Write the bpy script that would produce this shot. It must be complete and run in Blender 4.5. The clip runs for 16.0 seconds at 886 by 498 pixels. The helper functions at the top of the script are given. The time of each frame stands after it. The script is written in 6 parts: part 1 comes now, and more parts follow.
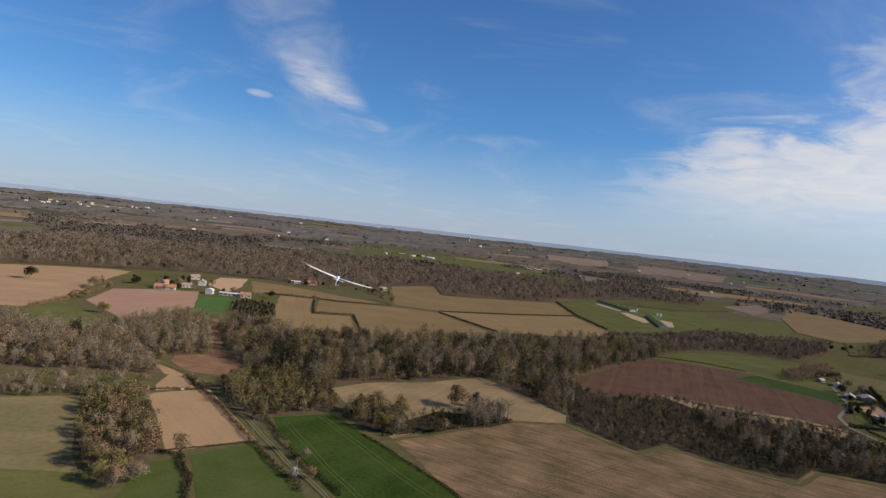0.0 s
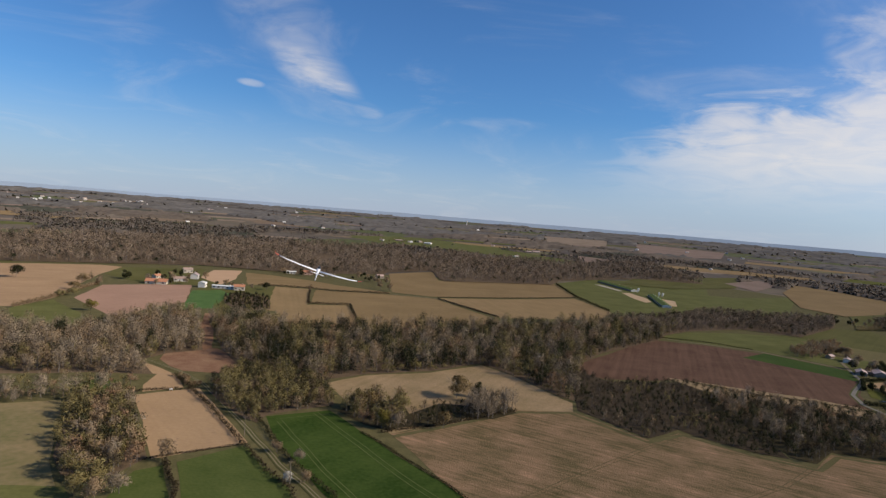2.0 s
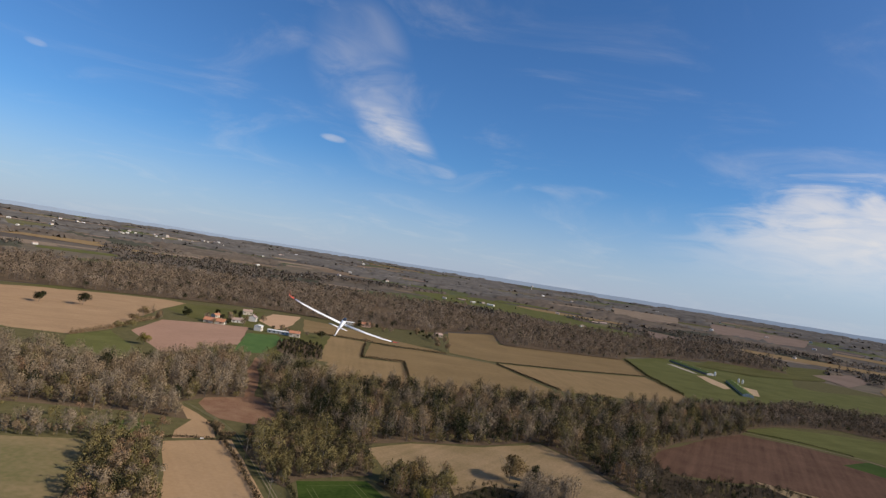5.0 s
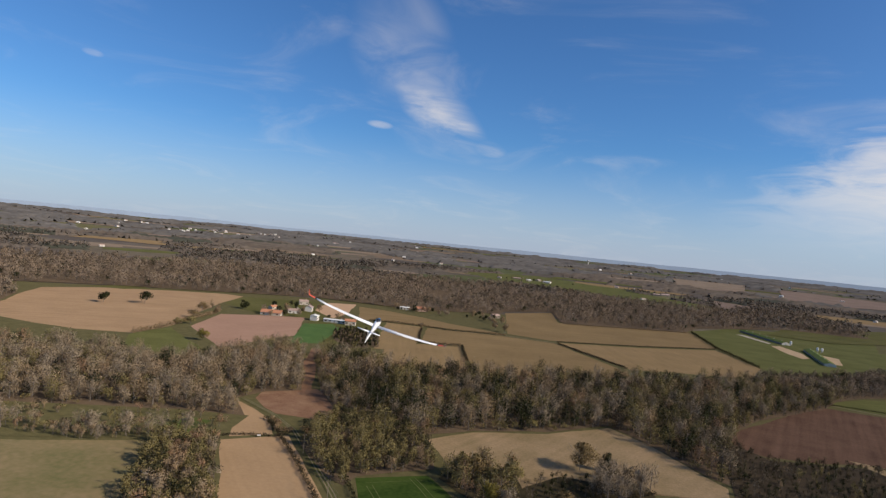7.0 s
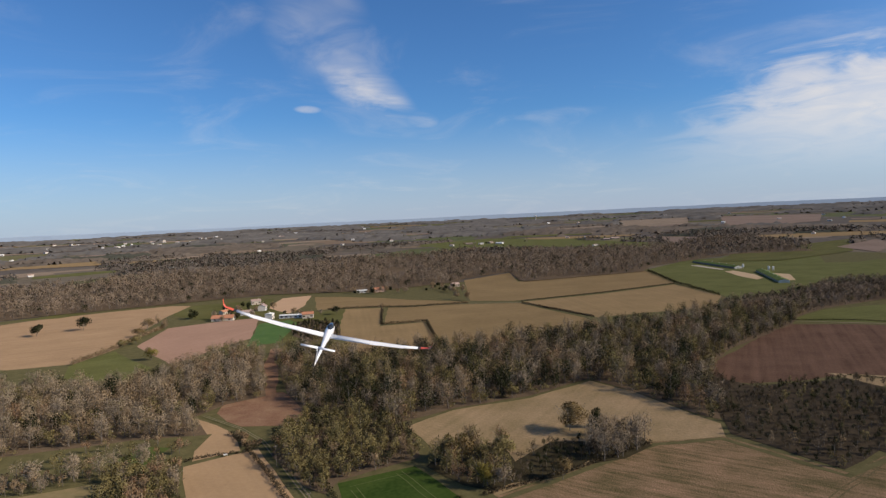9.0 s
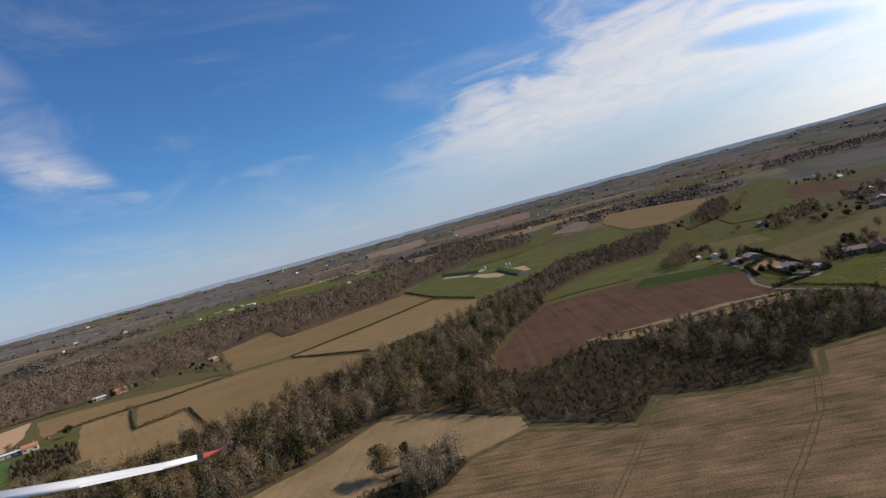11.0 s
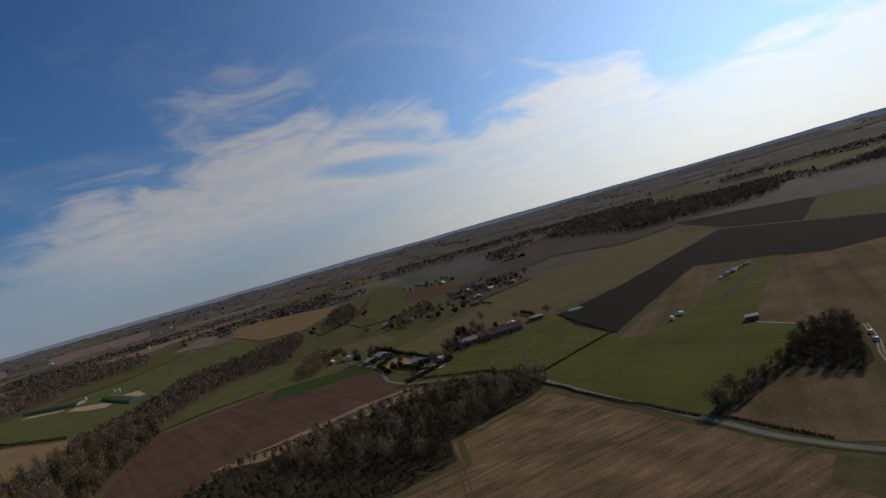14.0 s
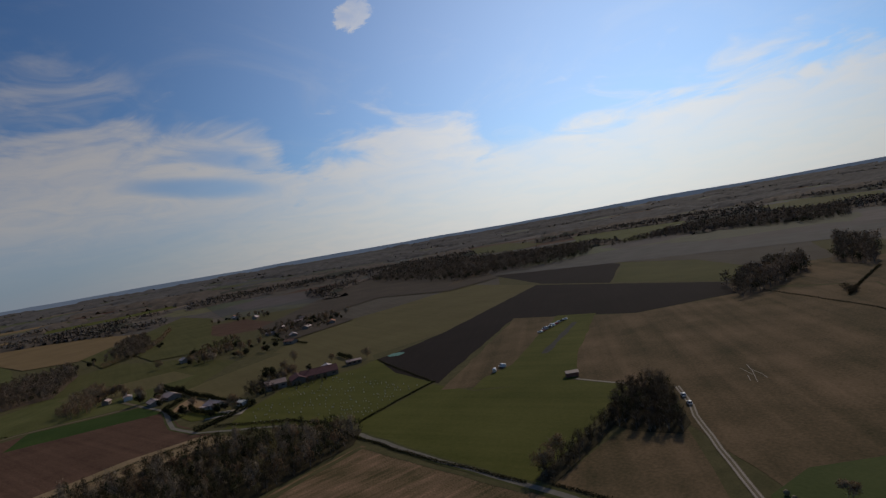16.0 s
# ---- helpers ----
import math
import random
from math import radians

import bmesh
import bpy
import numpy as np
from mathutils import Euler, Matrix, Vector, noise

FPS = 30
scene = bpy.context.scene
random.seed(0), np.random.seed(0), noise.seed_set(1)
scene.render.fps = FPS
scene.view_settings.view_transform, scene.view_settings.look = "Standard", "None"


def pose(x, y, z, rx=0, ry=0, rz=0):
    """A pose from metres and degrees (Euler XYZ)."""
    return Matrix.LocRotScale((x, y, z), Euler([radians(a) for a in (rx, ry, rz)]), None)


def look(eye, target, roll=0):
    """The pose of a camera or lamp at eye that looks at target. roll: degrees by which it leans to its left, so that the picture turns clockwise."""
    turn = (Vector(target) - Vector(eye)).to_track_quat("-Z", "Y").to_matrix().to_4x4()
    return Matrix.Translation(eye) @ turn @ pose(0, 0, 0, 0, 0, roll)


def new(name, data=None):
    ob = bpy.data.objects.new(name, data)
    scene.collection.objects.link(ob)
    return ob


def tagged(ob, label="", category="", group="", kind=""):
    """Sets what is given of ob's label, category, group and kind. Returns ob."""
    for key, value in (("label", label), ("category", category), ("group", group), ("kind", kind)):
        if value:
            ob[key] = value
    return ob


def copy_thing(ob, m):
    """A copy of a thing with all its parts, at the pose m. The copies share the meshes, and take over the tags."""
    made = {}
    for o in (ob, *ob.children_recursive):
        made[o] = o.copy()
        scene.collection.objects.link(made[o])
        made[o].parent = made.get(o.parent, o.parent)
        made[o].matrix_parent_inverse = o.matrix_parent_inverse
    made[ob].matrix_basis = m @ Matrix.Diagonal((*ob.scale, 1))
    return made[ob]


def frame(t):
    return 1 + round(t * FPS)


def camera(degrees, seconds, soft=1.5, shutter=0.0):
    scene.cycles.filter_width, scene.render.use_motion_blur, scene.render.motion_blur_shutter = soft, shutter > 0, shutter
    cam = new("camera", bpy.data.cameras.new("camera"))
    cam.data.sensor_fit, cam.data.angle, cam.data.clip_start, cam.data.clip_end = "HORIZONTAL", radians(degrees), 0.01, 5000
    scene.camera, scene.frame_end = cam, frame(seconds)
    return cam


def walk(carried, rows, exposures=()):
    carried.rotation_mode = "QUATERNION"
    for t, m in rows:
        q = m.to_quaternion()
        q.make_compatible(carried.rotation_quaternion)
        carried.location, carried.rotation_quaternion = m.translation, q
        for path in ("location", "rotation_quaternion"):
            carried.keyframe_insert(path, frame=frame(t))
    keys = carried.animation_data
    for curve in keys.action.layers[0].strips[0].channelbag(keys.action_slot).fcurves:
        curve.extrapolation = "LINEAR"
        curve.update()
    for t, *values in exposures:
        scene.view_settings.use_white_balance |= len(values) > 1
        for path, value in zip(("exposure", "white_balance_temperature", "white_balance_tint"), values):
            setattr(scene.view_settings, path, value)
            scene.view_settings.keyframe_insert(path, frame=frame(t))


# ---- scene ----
# ---- the camera and its walk ----
cam = camera(71, 16.0, soft=1.3)
walk(cam, [
    (0.0, pose(0.00, -0.00, 109.87, 88.16, -6.41, 0.21)),
    (0.5, pose(0.13, 4.63, 109.69, 87.84, -5.69, 0.01)),
    (1.0, pose(0.32, 9.02, 109.57, 87.54, -5.41, 0.02)),
    (1.5, pose(0.48, 13.41, 109.34, 87.09, -4.71, -0.02)),
    (2.0, pose(0.62, 17.98, 109.43, 86.79, -4.67, -0.08)),
    (2.5, pose(0.93, 22.43, 109.14, 87.06, -4.79, -0.03)),
    (3.0, pose(0.96, 27.13, 108.50, 88.81, -4.66, 0.06)),
    (3.5, pose(0.72, 32.39, 108.10, 90.71, -5.24, 0.71)),
    (4.0, pose(0.37, 38.11, 107.69, 91.64, -6.27, 1.79)),
    (4.5, pose(0.29, 43.65, 107.33, 91.97, -8.00, 3.86)),
    (5.0, pose(0.43, 48.54, 107.02, 91.66, -9.00, 5.98)),
    (5.2, pose(0.54, 50.39, 106.81, 91.37, -9.67, 6.96)),
    (7.3, pose(-2.39, 70.47, 107.42, 88.87, -5.05, 11.59)),
    (7.5, pose(-3.08, 72.61, 107.34, 88.63, -4.17, 11.50)),
    (8.0, pose(-4.73, 77.91, 107.16, 87.07, -2.33, 11.11)),
    (8.2, pose(-5.37, 80.09, 107.10, 86.54, -1.81, 10.94)),
    (10.3, pose(-9.12, 104.99, 102.93, 86.62, 13.01, -7.92)),
    (10.5, pose(-9.69, 107.63, 102.51, 86.99, 13.40, -10.47)),
    (11.0, pose(-11.28, 114.32, 101.34, 87.40, 15.12, -17.72)),
    (11.5, pose(-11.32, 120.88, 99.38, 87.46, 16.00, -25.02)),
    (12.0, pose(-9.53, 127.56, 97.00, 87.87, 14.99, -30.65)),
    (12.5, pose(-5.83, 134.50, 94.76, 88.27, 14.21, -35.83)),
    (13.0, pose(-0.23, 141.14, 92.84, 88.65, 14.49, -41.02)),
    (13.5, pose(6.85, 147.48, 91.31, 88.76, 15.11, -46.38)),
    (14.0, pose(14.52, 153.86, 89.52, 88.62, 15.86, -51.93)),
    (14.5, pose(22.17, 160.04, 88.27, 88.41, 16.15, -57.34)),
    (15.0, pose(29.32, 165.18, 87.17, 88.61, 15.37, -62.42)),
    (15.5, pose(35.81, 168.88, 86.28, 88.90, 13.00, -65.75)),
    (16.0, pose(41.77, 172.12, 85.50, 88.76, 9.98, -68.24)),
], exposures=[(t, e, 7000, 11) for t, e in ((0.0, -0.1), (8.2, -0.1), (10.5, -0.06), (11.5, -0.3), (12.5, -0.62), (13.5, -0.95), (14.5, -1.16), (16.0, -1.34))])

# ---- world, sun ----
SUN_AZ, SUN_EL = radians(97), radians(31)
world = bpy.data.worlds.new("sky")
scene.world = world
world.use_nodes = True
wt = world.node_tree
wt.nodes.clear()


def wmath(op, a, b=None, clamp=False):
    n = wt.nodes.new("ShaderNodeMath")
    n.operation, n.use_clamp = op, clamp
    for i, v in enumerate((a, b)):
        if v is None:
            continue
        if isinstance(v, (int, float)):
            n.inputs[i].default_value = v
        else:
            wt.links.new(v, n.inputs[i])
    return n.outputs[0]


def wdot(vec, d):
    n = wt.nodes.new("ShaderNodeVectorMath")
    n.operation = "DOT_PRODUCT"
    wt.links.new(vec, n.inputs[0])
    n.inputs[1].default_value = d
    return n.outputs["Value"]


def wstep(v, lo, hi):
    n = wt.nodes.new("ShaderNodeMapRange")
    n.interpolation_type = "SMOOTHSTEP"
    wt.links.new(v, n.inputs["Value"])
    n.inputs["From Min"].default_value, n.inputs["From Max"].default_value = lo, hi
    return n.outputs[0]


def way(az, el):
    a, e = radians(az), radians(el)
    return Vector((math.sin(a) * math.cos(e), math.cos(a) * math.cos(e), math.sin(e)))


sky = wt.nodes.new("ShaderNodeTexSky")
sky.sky_type, sky.sun_disc = "NISHITA", False
sky.sun_elevation, sky.sun_rotation = SUN_EL, SUN_AZ
sky.air_density, sky.dust_density, sky.ozone_density, sky.altitude = 1.0, 0.2, 6.0, 100
coords = wt.nodes.new("ShaderNodeTexCoord").outputs["Generated"]
sep = wt.nodes.new("ShaderNodeSeparateXYZ")
wt.links.new(coords, sep.inputs[0])
sx, sy, sz = sep.outputs
high = wmath("ADD", sz, 0.16)
flat = wt.nodes.new("ShaderNodeCombineXYZ")
wt.links.new(wmath("DIVIDE", sx, high), flat.inputs[0])
wt.links.new(wmath("DIVIDE", sy, high), flat.inputs[1])


def wnoise(scale, detail, rough, distort):
    n = wt.nodes.new("ShaderNodeTexNoise")
    wt.links.new(flat.outputs[0], n.inputs["Vector"])
    n.inputs["Scale"].default_value, n.inputs["Detail"].default_value = scale, detail
    n.inputs["Roughness"].default_value, n.inputs["Distortion"].default_value = rough, distort
    return n.outputs["Fac"]


wisps, broad = wnoise(2.2, 7, 0.56, 1.1), wnoise(0.75, 5, 0.55, 0.6)


def blob(az, el, half_u, half_v, tilt):
    """A soft elongated patch of cloud round a direction; tilt is the long axis' lean."""
    d = way(az, el)
    side = Vector((math.cos(radians(az)), -math.sin(radians(az)), 0))
    up = side.cross(d)
    e1 = side * math.cos(radians(tilt)) + up * math.sin(radians(tilt))
    e2 = up * math.cos(radians(tilt)) - side * math.sin(radians(tilt))
    u = wmath("DIVIDE", wmath("SUBTRACT", wdot(coords, e1), e1.dot(d)), half_u)
    v = wmath("DIVIDE", wmath("SUBTRACT", wdot(coords, e2), e2.dot(d)), half_v)
    r = wmath("ADD", wmath("MULTIPLY", u, u), wmath("MULTIPLY", v, v))
    ahead = wstep(wdot(coords, d), 0.0, 0.2)
    return wmath("MULTIPLY", wmath("SUBTRACT", 1.0, wstep(r, 0.0, 1.0)), ahead)


# the cloud bank low in the sky towards the sun: its upper edge runs along the compass, with horns, gaps and wisps
compass = wmath("MULTIPLY", wmath("ARCTAN2", sx, sy), 180 / math.pi)
height = wmath("MULTIPLY", wmath("ARCSINE", sz), 180 / math.pi)
edge_ramp = wt.nodes.new("ShaderNodeValToRGB")
EDGE = [(8, 2.0), (14, 6.6), (21, 10.5), (31, 12.5), (40, 14.5), (47, 13.6), (54, 11.6), (56.5, 8.8), (60, 11.0), (66, 12.6), (70.5, 12.4), (73, 9.0), (86, 8.8), (99, 9.6), (108, 8.0), (140, 4.0)]
while len(edge_ramp.color_ramp.elements) > 1:
    edge_ramp.color_ramp.elements.remove(edge_ramp.color_ramp.elements[0])
for k, (az, el) in enumerate(EDGE):
    e = edge_ramp.color_ramp.elements[0] if k == 0 else edge_ramp.color_ramp.elements.new(az / 150)
    e.position, e.color = az / 150, (el / 20, el / 20, el / 20, 1)
wt.links.new(wmath("DIVIDE", compass, 150.0), edge_ramp.inputs[0])
edge_el = wmath("MULTIPLY", edge_ramp.outputs[0], 20.0)
ragged = wmath("ADD", wmath("MULTIPLY", wmath("SUBTRACT", wisps, 0.5), 15.0), wmath("MULTIPLY", wmath("SUBTRACT", broad, 0.5), 7.0))
depth = wmath("ADD", wmath("SUBTRACT", edge_el, height), ragged)
holes = wmath("MAXIMUM", blob(48, 7.6, 0.13, 0.020, -8), wmath("MULTIPLY", blob(51, 9.6, 0.09, 0.018, -14), 0.7))
bank_mask = wmath("MULTIPLY", wstep(depth, -1.6, 3.6), wmath("SUBTRACT", 1.0, wmath("MULTIPLY", holes, 0.75)))
bank_mask = wmath("MULTIPLY", bank_mask, wmath("MULTIPLY", wstep(compass, 9.0, 27.0), wmath("MAXIMUM", wstep(height, 0.5, 7.5), wmath("MULTIPLY", wstep(compass, 30.0, 60.0), 0.85))))
bank_mask = wmath("MULTIPLY", bank_mask, wmath("ADD", 0.72, wmath("MULTIPLY", wstep(wnoise(3.1, 9, 0.6, 0.9), 0.30, 0.66), 0.28)))
feather = wmath("MULTIPLY", wmath("MAXIMUM", blob(38, 16.5, 0.16, 0.075, -12), wmath("MULTIPLY", blob(32.5, 15.0, 0.045, 0.085, 10), 0.9)), wstep(wnoise(2.6, 6, 0.56, 1.6), 0.38, 0.76))
bank_mask = wmath("MAXIMUM", bank_mask, wmath("MULTIPLY", feather, 0.62))
streak = wmath("MULTIPLY", blob(-12.8, 11.9, 0.125, 0.046, -41), 1.15)
streak2 = wmath("MULTIPLY", blob(-16.5, 17.0, 0.11, 0.085, -62), 0.62)
puff = blob(-17.7, 9.9, 0.024, 0.007, -3)
puff2 = wstep(wmath("ADD", wmath("MULTIPLY", blob(63.6, 20.4, 0.045, 0.030, 20), 0.7), wmath("MULTIPLY", wnoise(17.0, 8, 0.7, 1.2), 1.35)), 0.92, 1.22)
puff3 = wmath("MAXIMUM", blob(-7.6, 8.7, 0.034, 0.015, -10), blob(-41.4, 11.9, 0.016, 0.006, -5))
cirrus = wmath("MULTIPLY", wmath("MAXIMUM", streak, wmath("MAXIMUM", streak2, wmath("MAXIMUM", puff3, wmath("MAXIMUM", puff, wmath("MULTIPLY", puff2, 1.5))))), wstep(wisps, 0.27, 0.80))
veil = wmath("MULTIPLY", wstep(wnoise(1.3, 7, 0.62, 1.2), 0.48, 0.8), 0.16)
cloud = wmath("MAXIMUM", wmath("MAXIMUM", wmath("MULTIPLY", bank_mask, 0.74), wmath("MULTIPLY", cirrus, 0.52)), veil)
haze_band = wmath("MULTIPLY", wmath("SUBTRACT", 1.0, wstep(sz, -0.02, 0.17)), 0.68)
bright = wt.nodes.new("ShaderNodeMix")
bright.data_type = "RGBA"
wt.links.new(haze_band, bright.inputs["Factor"])
deep = wt.nodes.new("ShaderNodeMix")
deep.data_type, deep.blend_type = "RGBA", "MULTIPLY"
wt.links.new(wmath("SUBTRACT", 1.0, wmath("MULTIPLY", wstep(sz, 0.48, 0.66), 0.85)), deep.inputs["Factor"])
wt.links.new(sky.outputs[0], deep.inputs["A"])
deep.inputs["B"].default_value = (0.66, 1.08, 1.45, 1)
wt.links.new(deep.outputs["Result"], bright.inputs["A"])
bright.inputs["B"].default_value = (5.25, 5.95, 8.3, 1)
mix = wt.nodes.new("ShaderNodeMix")
mix.data_type = "RGBA"
wt.links.new(cloud, mix.inputs["Factor"])
wt.links.new(bright.outputs["Result"], mix.inputs["A"])
mix.inputs["B"].default_value = (10.1, 9.7, 9.4, 1)
# haze and thin cloud scatter light forwards, so the sky brightens towards the sun
toward = wmath("MAXIMUM", wdot(coords, way(84, 12)), 0.0)
glow = wmath("ADD", 1.0, wmath("MULTIPLY", wmath("POWER", toward, 9.0), 1.7))
pale = wt.nodes.new("ShaderNodeMix")
pale.data_type = "RGBA"
wt.links.new(wmath("MULTIPLY", wmath("POWER", toward, 5.0), 0.42), pale.inputs["Factor"])
wt.links.new(mix.outputs["Result"], pale.inputs["A"])
pale.inputs["B"].default_value = (6.6, 7.2, 7.35, 1)
lit = wt.nodes.new("ShaderNodeVectorMath")
lit.operation = "SCALE"
wt.links.new(pale.outputs["Result"], lit.inputs[0])
wt.links.new(glow, lit.inputs["Scale"])
bg = wt.nodes.new("ShaderNodeBackground")
bg.inputs["Strength"].default_value = 0.09
wt.links.new(lit.outputs[0], bg.inputs["Color"])
wt.links.new(bg.outputs[0], wt.nodes.new("ShaderNodeOutputWorld").inputs[0])

sun_data = bpy.data.lights.new("sun", "SUN")
sun_data.energy, sun_data.angle, sun_data.color = 4.7, radians(0.53), (1.0, 0.895, 0.76)
sun = new("sun", sun_data)
sun.matrix_world = look((0, 0, 400), Vector((0, 0, 400)) - way(97, 31) * 10)

# ---- materials ----


def dull(c, k=0.09):
    """A colour greyed a little, which puts veiling haze and glare into it."""
    g = 0.3 * c[0] + 0.59 * c[1] + 0.11 * c[2]
    return tuple(v + k * (g - v) for v in c)


def surface(name, low, high_c, scale, rough=0.9, fine=None, bump=0.0, rows=None, metal=0.0, spec=0.3, tint=0.0, thin=0.0, even=0.0, tones=()):
    """A procedural surface: two tones mixed by broad stains and fine grain at world scale. rows: (angle, spacing, amount) of drilled or mown lines.
    tint: share of random lightness from piece to piece. thin: share of light that passes through a leaf or a spray of twigs.
    tones: further stops between the two colours.
    even: how far a far crown of a few big sprays is shaded as one rounded mass."""
    low, high_c, tones = dull(low), dull(high_c), [(at, dull(c)) for at, c in tones]
    m = bpy.data.materials.new(name)
    m.use_nodes = True
    nt = m.node_tree
    bsdf = nt.nodes["Principled BSDF"]
    bsdf.inputs["Roughness"].default_value, bsdf.inputs["Metallic"].default_value = rough, metal
    bsdf.inputs["Specular IOR Level"].default_value = spec
    bsdf.inputs["Diffuse Roughness"].default_value = 0.0 if rough < 0.8 else 0.75 if thin else 0.28
    geo = nt.nodes.new("ShaderNodeNewGeometry")
    big = nt.nodes.new("ShaderNodeTexNoise")
    big.inputs["Scale"].default_value, big.inputs["Detail"].default_value, big.inputs["Roughness"].default_value = 1.0 / scale, 5, 0.6
    small = nt.nodes.new("ShaderNodeTexNoise")
    small.inputs["Scale"].default_value, small.inputs["Detail"].default_value = 1.0 / (fine or scale / 14), 4
    for n in (big, small):
        nt.links.new(geo.outputs["Position"], n.inputs["Vector"])

    def calc(op, a, b):
        n = nt.nodes.new("ShaderNodeMath")
        n.operation = op
        for i, v in enumerate((a, b)):
            if isinstance(v, (int, float)):
                n.inputs[i].default_value = v
            else:
                nt.links.new(v, n.inputs[i])
        return n.outputs[0]

    fac = calc("ADD", calc("MULTIPLY", big.outputs["Fac"], 0.62), calc("MULTIPLY", small.outputs["Fac"], 0.38))
    if rows:
        turn = nt.nodes.new("ShaderNodeMapping")
        turn.inputs["Rotation"].default_value = (0, 0, radians(rows[0]))
        nt.links.new(geo.outputs["Position"], turn.inputs["Vector"])
        wave = nt.nodes.new("ShaderNodeTexNoise")
        stretch = nt.nodes.new("ShaderNodeMapping")
        stretch.inputs["Scale"].default_value = (1.0 / rows[1], (rows[3] if len(rows) > 3 else 0.035) / rows[1], 1)
        nt.links.new(turn.outputs[0], stretch.inputs["Vector"])
        wave.inputs["Scale"].default_value, wave.inputs["Detail"].default_value = 1.0, 4
        nt.links.new(stretch.outputs[0], wave.inputs["Vector"])
        fac = calc("ADD", fac, calc("MULTIPLY", calc("SUBTRACT", wave.outputs["Fac"], 0.5), rows[2]))
    if tint:
        info = nt.nodes.new("ShaderNodeObjectInfo")
        fac = calc("ADD", fac, calc("MULTIPLY", calc("SUBTRACT", info.outputs["Random"], 0.5), tint))
    ramp = nt.nodes.new("ShaderNodeValToRGB")
    ramp.color_ramp.elements[0].position, ramp.color_ramp.elements[1].position = 0.30, 0.70
    ramp.color_ramp.elements[0].color, ramp.color_ramp.elements[1].color = (*low, 1), (*high_c, 1)
    for at, c in tones:
        ramp.color_ramp.elements.new(at).color = (*c, 1)
    nt.links.new(fac, ramp.inputs[0])
    nt.links.new(ramp.outputs[0], bsdf.inputs["Base Color"])
    if bump:
        b = nt.nodes.new("ShaderNodeBump")
        b.inputs["Distance"].default_value = bump
        nt.links.new(small.outputs["Fac"], b.inputs["Height"])
        nt.links.new(b.outputs[0], bsdf.inputs["Normal"])
    if even:
        lean = nt.nodes.new("ShaderNodeVectorMath")
        lean.operation = "MULTIPLY_ADD"
        nt.links.new(geo.outputs["Normal"], lean.inputs[0])
        lean.inputs[1].default_value, lean.inputs[2].default_value = (1 - even,) * 3, (0, 0, even)
        unit = nt.nodes.new("ShaderNodeVectorMath")
        unit.operation = "NORMALIZE"
        nt.links.new(lean.outputs[0], unit.inputs[0])
        nt.links.new(unit.outputs[0], bsdf.inputs["Normal"])
    if thin:
        leaf = nt.nodes.new("ShaderNodeBsdfTranslucent")
        nt.links.new(ramp.outputs[0], leaf.inputs["Color"])
        both = nt.nodes.new("ShaderNodeMixShader")
        both.inputs[0].default_value = thin
        nt.links.new(bsdf.outputs[0], both.inputs[1])
        nt.links.new(leaf.outputs[0], both.inputs[2])
        nt.links.new(both.outputs[0], nt.nodes["Material Output"].inputs["Surface"])
    return m


def shade(c, k):
    return tuple(v * k for v in c)


def soil(name, c, spread=0.16, scale=35, rows=None, bump=0.12):
    return surface(name, shade(c, 1 - spread), shade(c, 1 + spread), scale, 0.95, bump=bump, rows=rows, spec=0.02)


M_STUBBLE = soil("stubble", (0.34, 0.215, 0.115), rows=(60, 5, 0.5))
M_PINK = soil("bare_pink_soil", (0.34, 0.20, 0.135), 0.12, 50, rows=(20, 4, 0.3))
M_PALE = soil("pale_soil", (0.46, 0.29, 0.17), 0.1, 40)
M_OLIVE = soil("dry_grass", (0.222, 0.148, 0.066), 0.16, 60, rows=(70, 6, 0.4))
M_OLIVE_B = soil("dry_grass_light", (0.258, 0.171, 0.078), 0.16, 45, rows=(-15, 5, 0.4))
# far copies of the pink and tan soils, haze greyed into their colour
M_PINK_F = soil("pinkish_hazed_soil", (0.225, 0.158, 0.120), 0.2, 90)
M_TAN_F = soil("tan_hazed_soil", (0.250, 0.185, 0.128), 0.2, 90)
M_TAN = soil("tan_soil", (0.36, 0.23, 0.12), 0.12, 30, rows=(-38, 3, 0.35))
M_SCRUB = surface("mown_meadow", (0.082, 0.068, 0.027), (0.355, 0.206, 0.117), 20, 0.95, fine=0.8, bump=0.3, rows=(-61, 2.3, 0.56, 0.11), spec=0.02, tones=((0.40, (0.128, 0.095, 0.042)), (0.50, (0.194, 0.127, 0.065)), (0.60, (0.248, 0.153, 0.083))))
M_CLEAR = surface("clearing_grass", (0.195, 0.140, 0.060), (0.36, 0.24, 0.128), 22, 0.95, fine=1.5, bump=0.2, rows=(25, 4, 0.3), spec=0.1)
M_MEADOW = surface("left_meadow", (0.120, 0.118, 0.040), (0.270, 0.190, 0.098), 34, 0.95, fine=3.0, bump=0.15, spec=0.05)
M_CROP = surface("winter_crop", (0.020, 0.046, 0.006), (0.062, 0.094, 0.017), 30, 0.9, fine=2.0, bump=0.1, rows=(35, 9, 0.5), spec=0.02)
M_TRAM = surface("wheel_lines", (0.070, 0.095, 0.022), (0.125, 0.140, 0.045), 6, 0.9, fine=1, spec=0.05)
M_GRASS = surface("pasture", (0.080, 0.086, 0.022), (0.145, 0.142, 0.045), 35, 0.9, fine=2, bump=0.12, rows=(65, 6, 0.3), spec=0.02)
M_OLIVE_G = soil("green_brown_grass", (0.148, 0.122, 0.050), 0.16, 60, rows=(40, 6, 0.4))
